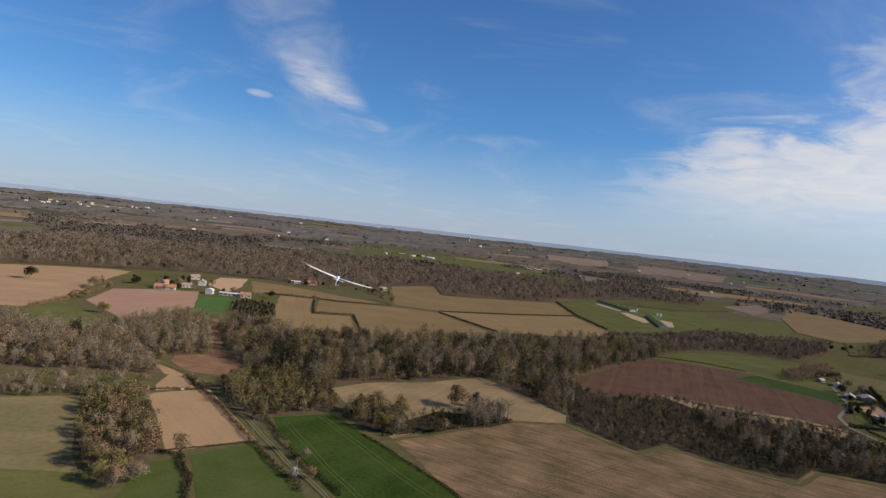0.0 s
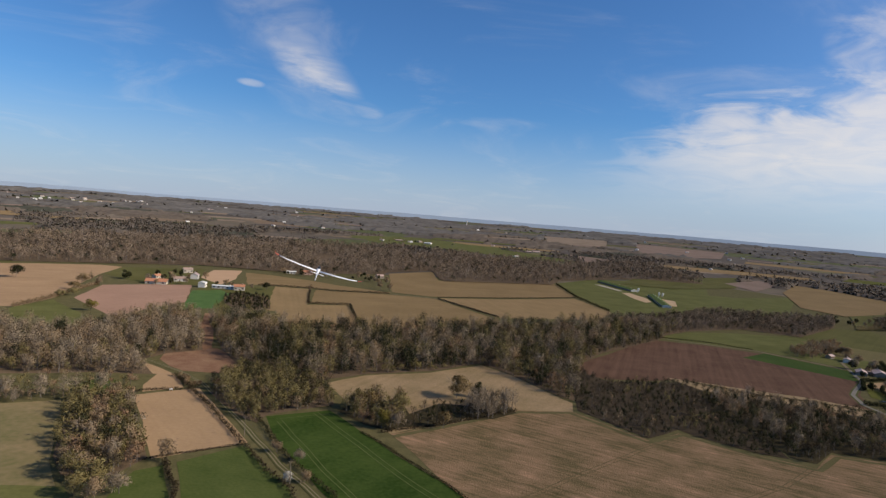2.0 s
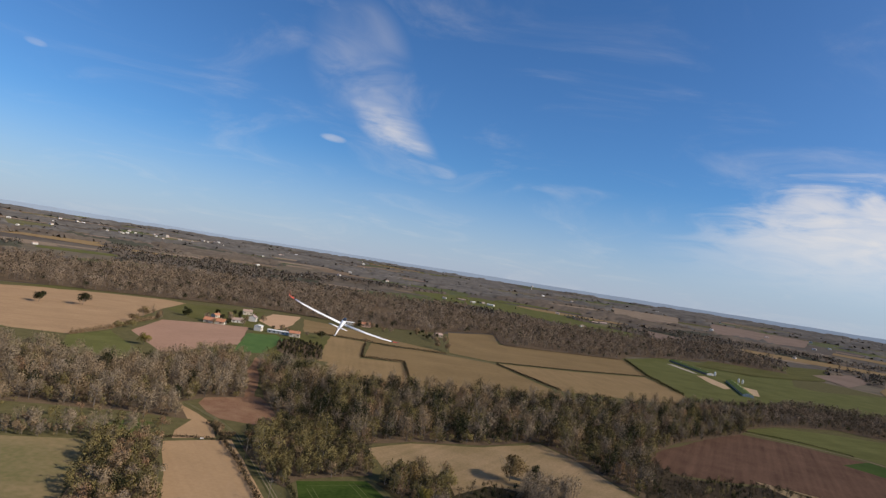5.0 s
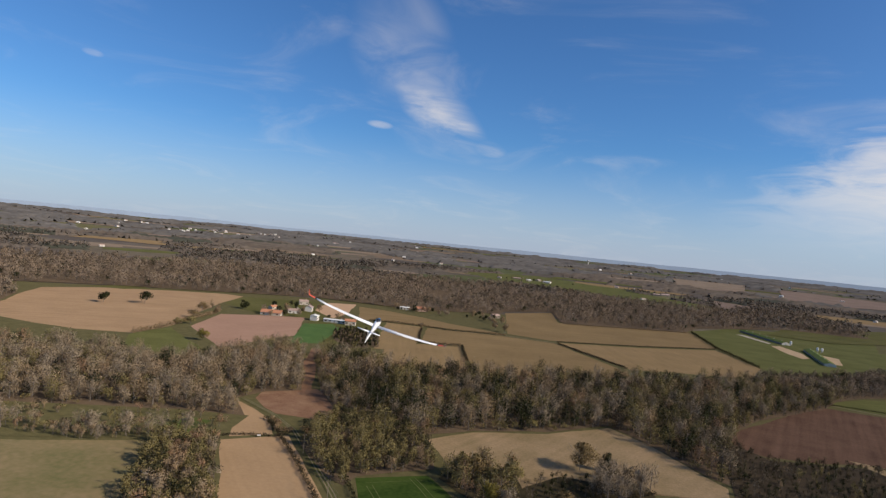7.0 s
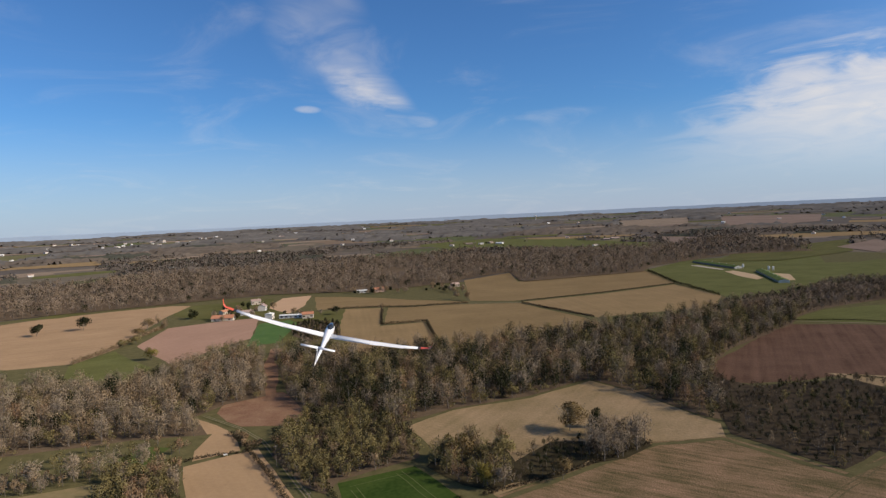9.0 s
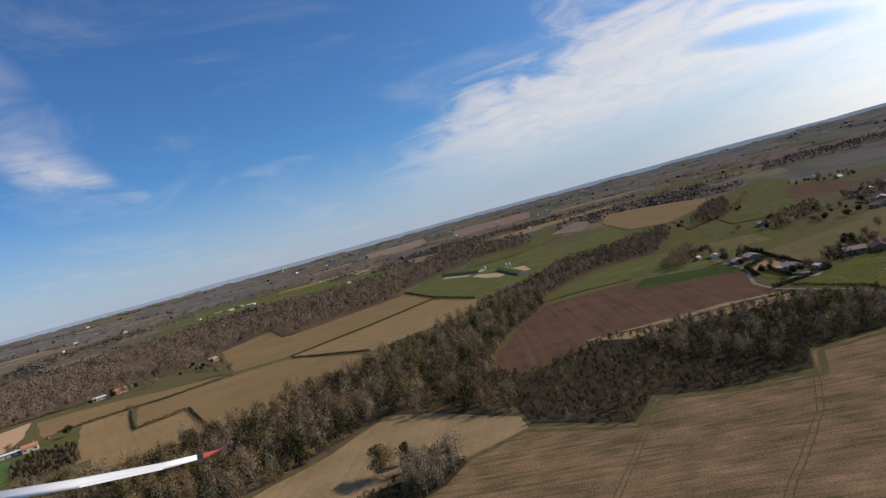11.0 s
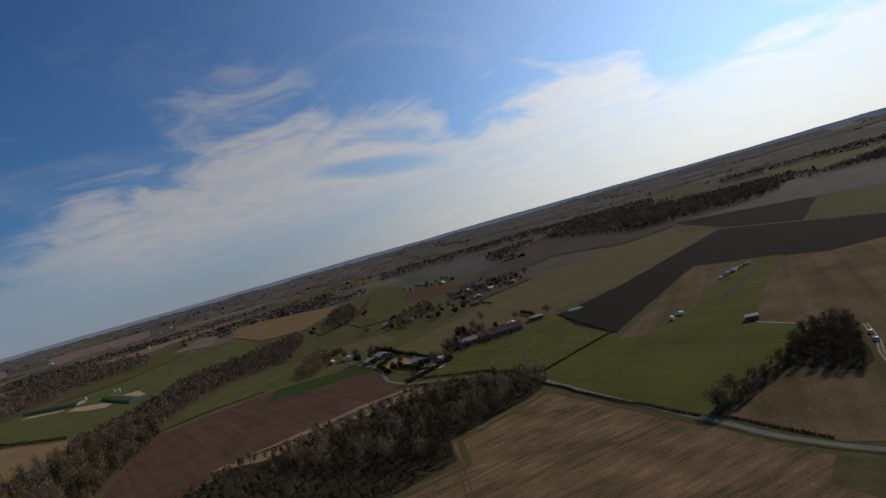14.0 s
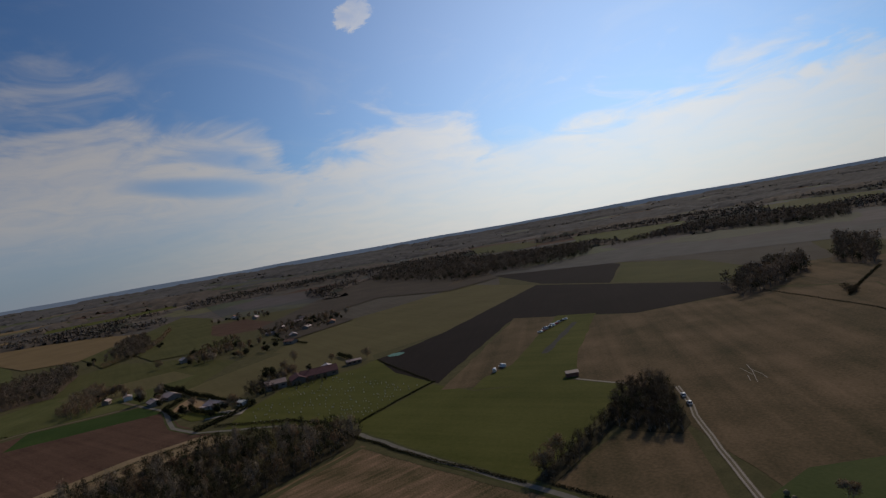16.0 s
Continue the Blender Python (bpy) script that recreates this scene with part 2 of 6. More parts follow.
M_GRASS_N = surface("lush_pasture", (0.050, 0.074, 0.013), (0.092, 0.110, 0.026), 18, 0.9, fine=1.5, bump=0.12, spec=0.05)
M_GRASS_B = surface("olive_pasture", (0.076, 0.076, 0.020), (0.130, 0.118, 0.038), 50, 0.9, fine=2, bump=0.12, rows=(40, 5, 0.35), spec=0.02)
M_GRASS_K = surface("dark_olive_field", (0.076, 0.082, 0.012), (0.134, 0.130, 0.027), 40, 0.9, fine=2, bump=0.12, rows=(12, 5, 0.4), spec=0.02)
M_LAWN = surface("lawn", (0.045, 0.10, 0.016), (0.085, 0.15, 0.03), 14, 0.9, fine=1, spec=0.15)
M_BRIGHT = surface("bright_green_strip", (0.028, 0.058, 0.011), (0.060, 0.090, 0.019), 30, 0.9, fine=2, spec=0.02)
M_PLOUGH = soil("ploughed_red_soil", (0.122, 0.067, 0.043), 0.3, 24, rows=(20, 4, 0.6), bump=0.25)
M_DARK = soil("dark_tilled_soil", (0.030, 0.022, 0.019), 0.16, 40, rows=(80, 4, 0.4), bump=0.2)
M_GREY = soil("grey_tilled_soil", (0.125, 0.104, 0.078), 0.2, 50, rows=(50, 5, 0.4))
M_FALLOW = soil("grey_brown_fallow", (0.098, 0.076, 0.055), 0.25, 60, rows=(30, 6, 0.4))
M_BROWN = surface("brown_fallow", (0.074, 0.062, 0.028), (0.250, 0.160, 0.086), 38, 0.95, fine=1.4, bump=0.15, rows=(78, 9, 0.42), spec=0.02, tones=((0.5, (0.158, 0.108, 0.055)),))
M_SCAR = surface("felled_ground", (0.135, 0.082, 0.042), (0.300, 0.190, 0.112), 11, 0.95, fine=1.4, bump=0.2, spec=0.02, tones=((0.45, (0.215, 0.112, 0.066)), (0.56, (0.245, 0.140, 0.080))))
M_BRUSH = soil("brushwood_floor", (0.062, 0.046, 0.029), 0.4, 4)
M_SAND = soil("sand_yard", (0.46, 0.32, 0.19), 0.12, 10)
M_GRAVEL = soil("gravel_track", (0.40, 0.34, 0.27), 0.18, 6)
M_DIRT = soil("dusty_farm_track", (0.19, 0.15, 0.092), 0.2, 6)
M_PATH = soil("worn_grass", (0.125, 0.098, 0.046), 0.4, 2)
M_MARGIN = surface("margin_grass", (0.072, 0.068, 0.026), (0.150, 0.126, 0.054), 6, 0.95, fine=0.8, spec=0.02)
M_VERGE = surface("grass_verge", (0.055, 0.062, 0.018), (0.12, 0.115, 0.042), 9, 0.95, fine=1, spec=0.02)
M_ASPHALT = surface("asphalt", (0.165, 0.145, 0.115), (0.26, 0.235, 0.195), 5, 0.95, fine=0.5, spec=0.02)
M_RUNWAY = surface("runway_mat", (0.075, 0.068, 0.058), (0.12, 0.11, 0.095), 9, 0.95, fine=0.8, spec=0.02)
M_LITTER = soil("leaf_litter", (0.13, 0.09, 0.055), 0.3, 8)
# scrub floor, darkened further to paint the shadow under see-through trees
M_THICKET = soil("thicket_and_shade_floor", (0.052, 0.042, 0.022), 0.35, 5)
M_BARK = surface("bark", (0.11, 0.086, 0.066), (0.24, 0.20, 0.16), 3, 0.9, fine=0.3)
M_TWIG = surface("bare_twigs", (0.233, 0.160, 0.088), (0.353, 0.243, 0.136), 9, 0.85, fine=3.0, spec=0.02, thin=0.1, even=0.2)
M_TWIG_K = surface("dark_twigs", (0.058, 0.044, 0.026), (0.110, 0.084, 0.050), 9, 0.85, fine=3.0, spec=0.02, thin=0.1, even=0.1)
M_TWIG_L = surface("light_twigs", (0.276, 0.202, 0.120), (0.406, 0.301, 0.184), 9, 0.85, fine=3.0, spec=0.02, thin=0.1, even=0.2)
M_TWIG_R = surface("russet_twigs", (0.241, 0.142, 0.078), (0.353, 0.211, 0.117), 9, 0.85, fine=3.0, spec=0.02, thin=0.1, even=0.2)
M_TWIG_G = surface("grey_twigs", (0.235, 0.180, 0.118), (0.359, 0.279, 0.188), 9, 0.85, fine=3.0, spec=0.02, thin=0.1, even=0.2)
M_TWIG_O = surface("budding_twigs", (0.167, 0.135, 0.051), (0.259, 0.207, 0.078), 9, 0.85, fine=3.0, spec=0.02, thin=0.1, even=0.2)
M_RUSSET = surface("russet_buds", (0.135, 0.095, 0.038), (0.27, 0.185, 0.078), 6, 0.85, fine=1.5, spec=0.05, thin=0.1)
M_TWIG_F = surface("far_woods", (0.096, 0.076, 0.058), (0.186, 0.148, 0.115), 90, 0.9, fine=14, spec=0.02)
M_TWIG_W = surface("woodland_twigs", (0.222, 0.160, 0.108), (0.290, 0.212, 0.146), 14, 0.85, fine=6, spec=0.02, thin=0.08, even=0.3)
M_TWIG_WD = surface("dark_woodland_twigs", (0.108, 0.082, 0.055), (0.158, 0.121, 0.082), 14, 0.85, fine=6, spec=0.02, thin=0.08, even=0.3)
M_TWIG_WL = surface("pale_woodland_twigs", (0.250, 0.188, 0.132), (0.318, 0.246, 0.176), 14, 0.85, fine=6, spec=0.02, thin=0.08, even=0.3)
# aerial haze is mixed into the base colour of the farthest woods
M_HAZE = surface("hazed_far_woods", (0.084, 0.077, 0.070), (0.182, 0.165, 0.148), 150, 0.95, fine=34, spec=0.02)
M_LEAF_F = surface("far_evergreens", (0.056, 0.056, 0.042), (0.088, 0.088, 0.064), 60, 0.9, fine=12, spec=0.02)
M_LEAF_D = surface("evergreen_leaves", (0.017, 0.021, 0.009), (0.045, 0.049, 0.019), 6, 0.7, fine=1.0, spec=0.05, thin=0.2)
M_LEAF_M = surface("scrub_leaves", (0.040, 0.038, 0.017), (0.078, 0.072, 0.032), 7, 0.8, fine=2.0, spec=0.03, thin=0.08, even=0.1)
M_LEAF_Y = surface("yellow_buds", (0.15, 0.125, 0.02), (0.30, 0.235, 0.045), 5, 0.8, fine=1.0, spec=0.1, thin=0.22)
M_BLOSSOM = surface("white_blossom", (0.40, 0.37, 0.31), (0.72, 0.69, 0.62), 3, 0.85, fine=0.6, spec=0.1, thin=0.22)
M_WALL_W = surface("white_plaster", (0.640, 0.600, 0.520), (0.780, 0.740, 0.660), 3, 0.85, fine=0.4)
M_WALL_C = surface("cream_plaster", (0.52, 0.44, 0.34), (0.66, 0.58, 0.46), 3, 0.85, fine=0.4)
M_WALL_S = surface("stone_wall", (0.220, 0.180, 0.135), (0.350, 0.300, 0.235), 2, 0.9, fine=0.3)
M_TILE = surface("orange_clay_tiles", (0.36, 0.13, 0.065), (0.52, 0.22, 0.11), 2.5, 0.85, fine=0.3, tint=0.4)
M_TILE_P = surface("weathered_pink_tiles", (0.38, 0.25, 0.19), (0.55, 0.38, 0.30), 2.5, 0.42, fine=0.3, tint=0.4, spec=0.6)
M_TILE_R = surface("dark_red_roof", (0.125, 0.056, 0.055), (0.20, 0.092, 0.088), 4, 0.8, fine=0.5, spec=0.05)
M_SHEET_G = surface("green_roof_sheet", (0.095, 0.130, 0.032), (0.140, 0.180, 0.052), 9, 0.9, fine=0.8, spec=0.02)
M_SHEET_W = surface("white_roof_sheet", (0.66, 0.65, 0.62), (0.80, 0.79, 0.75), 8, 0.85, fine=1, spec=0.1)
M_METAL = surface("galvanised_steel", (0.55, 0.56, 0.57), (0.74, 0.75, 0.76), 2, 0.3, fine=0.3, metal=0.8)
M_WOOD = surface("grey_wood", (0.15, 0.11, 0.08), (0.28, 0.22, 0.16), 1.5, 0.85, fine=0.2)
M_SHUTTER = surface("brown_shutters", (0.10, 0.045, 0.025), (0.16, 0.075, 0.045), 1, 0.7)
M_GLASS = surface("window_glass", (0.02, 0.025, 0.03), (0.045, 0.05, 0.06), 2, 0.08, spec=0.8)
M_POND = surface("pool_cover", (0.08, 0.21, 0.18), (0.13, 0.29, 0.25), 4, 0.7, fine=1, spec=0.05)
M_HAY = surface("hay_bale", (0.16, 0.12, 0.06), (0.28, 0.22, 0.12), 1, 0.95, fine=0.15)
M_GEL = surface("white_gelcoat", (0.80, 0.80, 0.80), (0.88, 0.88, 0.88), 1.0, 0.12, fine=0.2, spec=0.6)
M_RED = surface("red_lacquer", (0.62, 0.08, 0.04), (0.74, 0.13, 0.06), 0.5, 0.25, spec=0.5)
M_BLACK = surface("black_trim", (0.02, 0.02, 0.022), (0.045, 0.045, 0.05), 0.5, 0.4, spec=0.4)
M_TYRE = surface("tyre_rubber", (0.02, 0.02, 0.02), (0.04, 0.04, 0.04), 0.4, 0.85)
M_CAR_W = surface("white_car_paint", (0.78, 0.77, 0.74), (0.84, 0.83, 0.80), 1, 0.35, spec=0.3)
M_CAR_S = surface("silver_car_paint", (0.42, 0.43, 0.44), (0.52, 0.53, 0.54), 1, 0.2, metal=0.6, spec=0.6)
M_CAR_D = surface("dark_car_paint", (0.03, 0.035, 0.05), (0.05, 0.055, 0.075), 1, 0.15, spec=0.6)
M_CAR_R = surface("red_car_paint", (0.30, 0.03, 0.025), (0.38, 0.045, 0.035), 1, 0.15, spec=0.6)
M_HUT = surface("red_brown_boards", (0.20, 0.075, 0.05), (0.30, 0.13, 0.09), 1.0, 0.8, fine=0.15)
M_GUARD = surface("white_tree_guard", (0.42, 0.42, 0.36), (0.62, 0.62, 0.55), 2, 0.8, thin=0.5)
# blue haze painted into the hills, with an added glow for its brightness
M_FAR = surface("hazed_glowing_hills", (0.17, 0.22, 0.29), (0.21, 0.265, 0.34), 400, 1.0, fine=60, spec=0.0)
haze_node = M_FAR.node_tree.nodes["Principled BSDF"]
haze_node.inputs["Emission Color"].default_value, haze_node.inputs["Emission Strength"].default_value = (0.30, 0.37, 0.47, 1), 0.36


def land_material(name, tones):
    """Open country: a patchwork of woods and fields between hedges, told apart by cells some 150 m across."""
    m = bpy.data.materials.new(name)
    m.use_nodes = True
    nt = m.node_tree
    bsdf = nt.nodes["Principled BSDF"]
    bsdf.inputs["Roughness"].default_value, bsdf.inputs["Specular IOR Level"].default_value = 0.95, 0.1
    bsdf.inputs["Diffuse Roughness"].default_value = 0.25
    geo = nt.nodes.new("ShaderNodeNewGeometry")
    warp = nt.nodes.new("ShaderNodeTexNoise")
    warp.inputs["Scale"].default_value, warp.inputs["Detail"].default_value = 0.006, 3
    nt.links.new(geo.outputs["Position"], warp.inputs["Vector"])
    push = nt.nodes.new("ShaderNodeVectorMath")
    push.operation = "MULTIPLY_ADD"
    nt.links.new(warp.outputs["Color"], push.inputs[0])
    push.inputs[1].default_value = (150, 150, 0)
    nt.links.new(geo.outputs["Position"], push.inputs[2])
    squash = nt.nodes.new("ShaderNodeMapping")
    squash.inputs["Scale"].default_value = (1 / 260, 1 / 260, 0)
    squash.inputs["Rotation"].default_value = (0, 0, 0.5)
    nt.links.new(push.outputs[0], squash.inputs["Vector"])
    cells = nt.nodes.new("ShaderNodeTexVoronoi")
    cells.inputs["Scale"].default_value = 1.0
    nt.links.new(squash.outputs[0], cells.inputs["Vector"])
    pick = nt.nodes.new("ShaderNodeSeparateColor")
    nt.links.new(cells.outputs["Color"], pick.inputs[0])
    ramp = nt.nodes.new("ShaderNodeValToRGB")
    ramp.color_ramp.interpolation = "CONSTANT"
    el = ramp.color_ramp.elements
    for i, (p, c) in enumerate(tones):
        e = el[i] if i < 2 else el.new(p)
        e.position, e.color = p, (*c, 1)
    nt.links.new(pick.outputs[0], ramp.inputs[0])
    grain = nt.nodes.new("ShaderNodeTexNoise")
    grain.inputs["Scale"].default_value, grain.inputs["Detail"].default_value = 0.03, 6
    nt.links.new(geo.outputs["Position"], grain.inputs["Vector"])
    mul = nt.nodes.new("ShaderNodeMix")
    mul.data_type, mul.blend_type = "RGBA", "MULTIPLY"
    mul.inputs["Factor"].default_value = 0.6
    nt.links.new(ramp.outputs[0], mul.inputs["A"])
    gray = nt.nodes.new("ShaderNodeValToRGB")
    gray.color_ramp.elements[0].position, gray.color_ramp.elements[1].position = 0.3, 0.65
    gray.color_ramp.elements[0].color = (0.45, 0.45, 0.45, 1)
    nt.links.new(grain.outputs["Fac"], gray.inputs[0])
    nt.links.new(gray.outputs[0], mul.inputs["B"])
    nt.links.new(mul.outputs["Result"], bsdf.inputs["Base Color"])
    return m


M_LAND = land_material("open_country", [(0.0, (0.112, 0.091, 0.072)), (0.46, (0.160, 0.128, 0.088)), (0.60, (0.105, 0.112, 0.042)), (0.74, (0.22, 0.155, 0.10)), (0.80, (0.145, 0.117, 0.090)), (0.90, (0.15, 0.135, 0.058))])
# land towards the sun: backlit darkness and some haze put into its colours
M_PLAIN = land_material("backlit_country", [(0.0, (0.078, 0.072, 0.065)), (0.36, (0.094, 0.093, 0.054)), (0.56, (0.112, 0.090, 0.081)), (0.72, (0.081, 0.067, 0.061)), (0.84, (0.101, 0.093, 0.085)), (0.92, (0.086, 0.096, 0.048))])

# ---- helpers for meshes ----
CX, CY = 10.0, 80.0


def land(x, y):
    """Height of the ground: level near by, then raised towards the hills to fit the horizon to the camera's view."""
    u = max(0.0, (math.hypot(x - CX, y - CY) - 1500) / 3350)
    return 64 * u ** 1.6


def land_np(x, y):
    return 64 * np.maximum(0, (np.hypot(x - CX, y - CY) - 1500) / 3350) ** 1.6


def part(name, bm, material, parent=None, label="", smooth=False):
    me = bpy.data.meshes.new(name)
    bm.normal_update()
    bm.to_mesh(me)
    bm.free()
    me.materials.append(material)
    if smooth:
        for p in me.polygons:
            p.use_smooth = True
    ob = new(name, me)
    ob.parent = parent
    if label:
        tagged(ob, label)
    return ob


def holder(name, m, label, category, group="", kind=""):
    ob = new(name)
    ob.matrix_basis = m
    return tagged(ob, label, category, group, kind)


def box(bm, cx, cy, cz, w, d, h, bevel=0.0, m=None):
    """A box with its middle at (cx, cy, cz)."""
    made = bmesh.ops.create_cube(bm, size=1.0, matrix=(m or Matrix()) @ Matrix.Translation((cx, cy, cz)) @ Matrix.Diagonal((w, d, h, 1)))
    if bevel:
        edges = list({e for v in made["verts"] for e in v.link_edges})
        bmesh.ops.bevel(bm, geom=edges, offset=bevel, segments=2, profile=0.6, affect="EDGES")
    return bm


def tube(bm, a, b, ra, rb, n=6):
    a, b = Vector(a), Vector(b)
    turn = (b - a).to_track_quat("Z", "Y").to_matrix().to_4x4()
    bmesh.ops.create_cone(bm, cap_ends=True, segments=n, radius1=ra, radius2=rb, depth=(b - a).length,
                          matrix=Matrix.Translation((a + b) / 2) @ turn)
    return bm


def prism(bm, outline, y0, y1):
    """An outline in x and z, drawn out from y0 to y1."""
    n = len(outline)
    a = [bm.verts.new((x, y0, z)) for x, z in outline]
    b = [bm.verts.new((x, y1, z)) for x, z in outline]
    bm.faces.new(a)
    bm.faces.new(b[::-1])
    for i in range(n):
        bm.faces.new((a[(i + 1) % n], a[i], b[i], b[(i + 1) % n]))
    return bm


def mesh_arrays(name, verts, tris, mats, which):
    """A mesh from arrays; each row of verts is a place and the direction in which the surface there faces."""
    me = bpy.data.meshes.new(name)
    verts, facing = np.asarray(verts, np.float32)[:, :3], np.asarray(verts, np.float32)[:, 3:]
    me.vertices.add(len(verts))
    me.vertices.foreach_set("co", verts.ravel())
    me.loops.add(3 * len(tris))
    me.loops.foreach_set("vertex_index", np.asarray(tris, np.int32).ravel())
    me.polygons.add(len(tris))
    me.polygons.foreach_set("loop_start", np.arange(0, 3 * len(tris), 3, dtype=np.int32))
    me.polygons.foreach_set("material_index", np.asarray(which, np.int32))
    me.polygons.foreach_set("use_smooth", np.ones(len(tris), bool))
    for m in mats:
        me.materials.append(m)
    me.update(calc_edges=True)
    me.attributes.new("custom_normal", "FLOAT_VECTOR", "POINT").data.foreach_set("vector", facing.ravel())
    return me


# ---- ground ----


def build_ground():
    radii = [0, 60, 150, 300, 500, 800, 1150, 1500] + list(np.linspace(1600, 4880, 42))
    n = 180
    bm = bmesh.new()
    rings = []
    for r in radii:
        if r == 0:
            rings.append([bm.verts.new((CX, CY, 0))] * n)
            continue
        ring = []
        for k in range(n):
            a = 2 * math.pi * k / n
            x, y = CX + r * math.cos(a), CY + r * math.sin(a)
            ring.append(bm.verts.new((x, y, land(x, y))))
        rings.append(ring)
    for a, b in zip(rings, rings[1:]):
        for k in range(n):
            j = (k + 1) % n
            bm.faces.new((a[k], b[k], b[j]) if a[k] == a[j] else (a[k], b[k], b[j], a[j]))
    ob = part("ground", bm, M_LAND, None, smooth=True)
    tagged(ob, "rolling farmland of brown woods and pale fields", "ground", kind="structure")


build_ground()


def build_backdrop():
    """Low hills along the horizon; their blue colour and glow stand in for haze."""
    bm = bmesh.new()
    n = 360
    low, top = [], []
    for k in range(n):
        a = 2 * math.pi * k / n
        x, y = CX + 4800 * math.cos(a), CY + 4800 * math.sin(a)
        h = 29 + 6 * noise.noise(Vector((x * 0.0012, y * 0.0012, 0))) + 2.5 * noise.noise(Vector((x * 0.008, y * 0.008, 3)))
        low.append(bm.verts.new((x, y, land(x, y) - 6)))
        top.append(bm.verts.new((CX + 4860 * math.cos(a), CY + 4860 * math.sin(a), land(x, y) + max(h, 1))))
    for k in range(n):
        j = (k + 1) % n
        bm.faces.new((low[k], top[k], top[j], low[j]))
    tagged(part("backdrop", bm, M_FAR, None, smooth=True), "glowing blue-grey haze band shaped as low hills on the horizon", "hills", kind="structure")


build_backdrop()

LAYER = [0.02, 0.32]  # heights of the thin sheets, near and far


def wobble(points, closed=True, step=14, amount=0.9):
    out = []
    n = len(points)
    for i in range(n if closed else n - 1):
        a, b = Vector((*points[i], 0)), Vector((*points[(i + 1) % n], 0))
        k = max(1, int((b - a).length / step))
        side = Vector((-(b - a).y, (b - a).x, 0)).normalized()
        for j in range(k):
            p = a.lerp(b, j / k)
            off = amount * noise.noise(p * 0.05) * 2 if j else 0.0
            out.append((p.x + side.x * off, p.y + side.y * off))
    if not closed:
        out.append(tuple(points[-1]))
    return out


def field(label, material, points, category="field", name="field"):
    """A field as a thin sheet that follows the ground."""
    far = max(math.hypot(x - CX, y - CY) for x, y in points) > 1480
    bm = bmesh.new()
    bm.faces.new([bm.verts.new((x, y, 0)) for x, y in wobble(points)])
    bmesh.ops.triangulate(bm, faces=bm.faces[:])
    if far:
        xs, ys = [p[0] for p in points], [p[1] for p in points]
        for lo, hi, axis in ((min(xs), max(xs), (1, 0, 0)), (min(ys), max(ys), (0, 1, 0))):
            v = lo + 70
            while v < hi:
                bmesh.ops.bisect_plane(bm, geom=bm.verts[:] + bm.edges[:] + bm.faces[:], plane_co=Vector(axis) * v, plane_no=axis)
                v += 70
    LAYER[1 if far else 0] += 0.004 if far else 0.002
    lift = LAYER[1 if far else 0]
    for v in bm.verts:
        v.co.z = land(v.co.x, v.co.y) + lift
    for f in bm.faces:
        f.normal_update()
        if f.normal.z < 0:
            f.normal_flip()
    ob = part(name, bm, material)
    return tagged(ob, label, category, kind="structure")


def ribbon(name, label, category, material, points, width, lift=0.0):
    """A road or track along a line, on the ground."""
    LAYER[0] += 0.002
    pts = [Vector((*p, 0)) for p in wobble(points, False, 10, 0.5)]
    bm = bmesh.new()
    left, right = [], []
    for i, p in enumerate(pts):
        d = (pts[min(i + 1, len(pts) - 1)] - pts[max(i - 1, 0)]).normalized()
        s = Vector((-d.y, d.x, 0)) * width / 2
        z = land(p.x, p.y) + LAYER[0] + 0.004 + lift
        left.append(bm.verts.new((p.x + s.x, p.y + s.y, z)))
        right.append(bm.verts.new((p.x - s.x, p.y - s.y, z)))
    for i in range(len(pts) - 1):
        bm.faces.new((right[i], right[i + 1], left[i + 1], left[i]))
    return tagged(part(name, bm, material), label, category, kind="structure")


# the open land under fields, gardens and woods
field("rough grassland between the fields", M_MARGIN, [(-760, 120), (-900, 560), (-704, 741), (-463, 930), (-86, 1060), (220, 1160), (600, 1380), (960, 1000), (1100, 560), (900, 0), (300, -120), (0, 60)], "grassland", "grassland")
field("plain of woods, tilled land and pastures, darkened as if backlit", M_PLAIN, [(960, 1000), (1500, 1560), (2300, 2350), (3300, 3350), (4150, 2300), (4600, 900), (4700, -300), (4300, -1500), (2500, -900), (1200, -200), (900, 0), (1100, 560)], "plain", "plain")
FAR_FIELDS = []


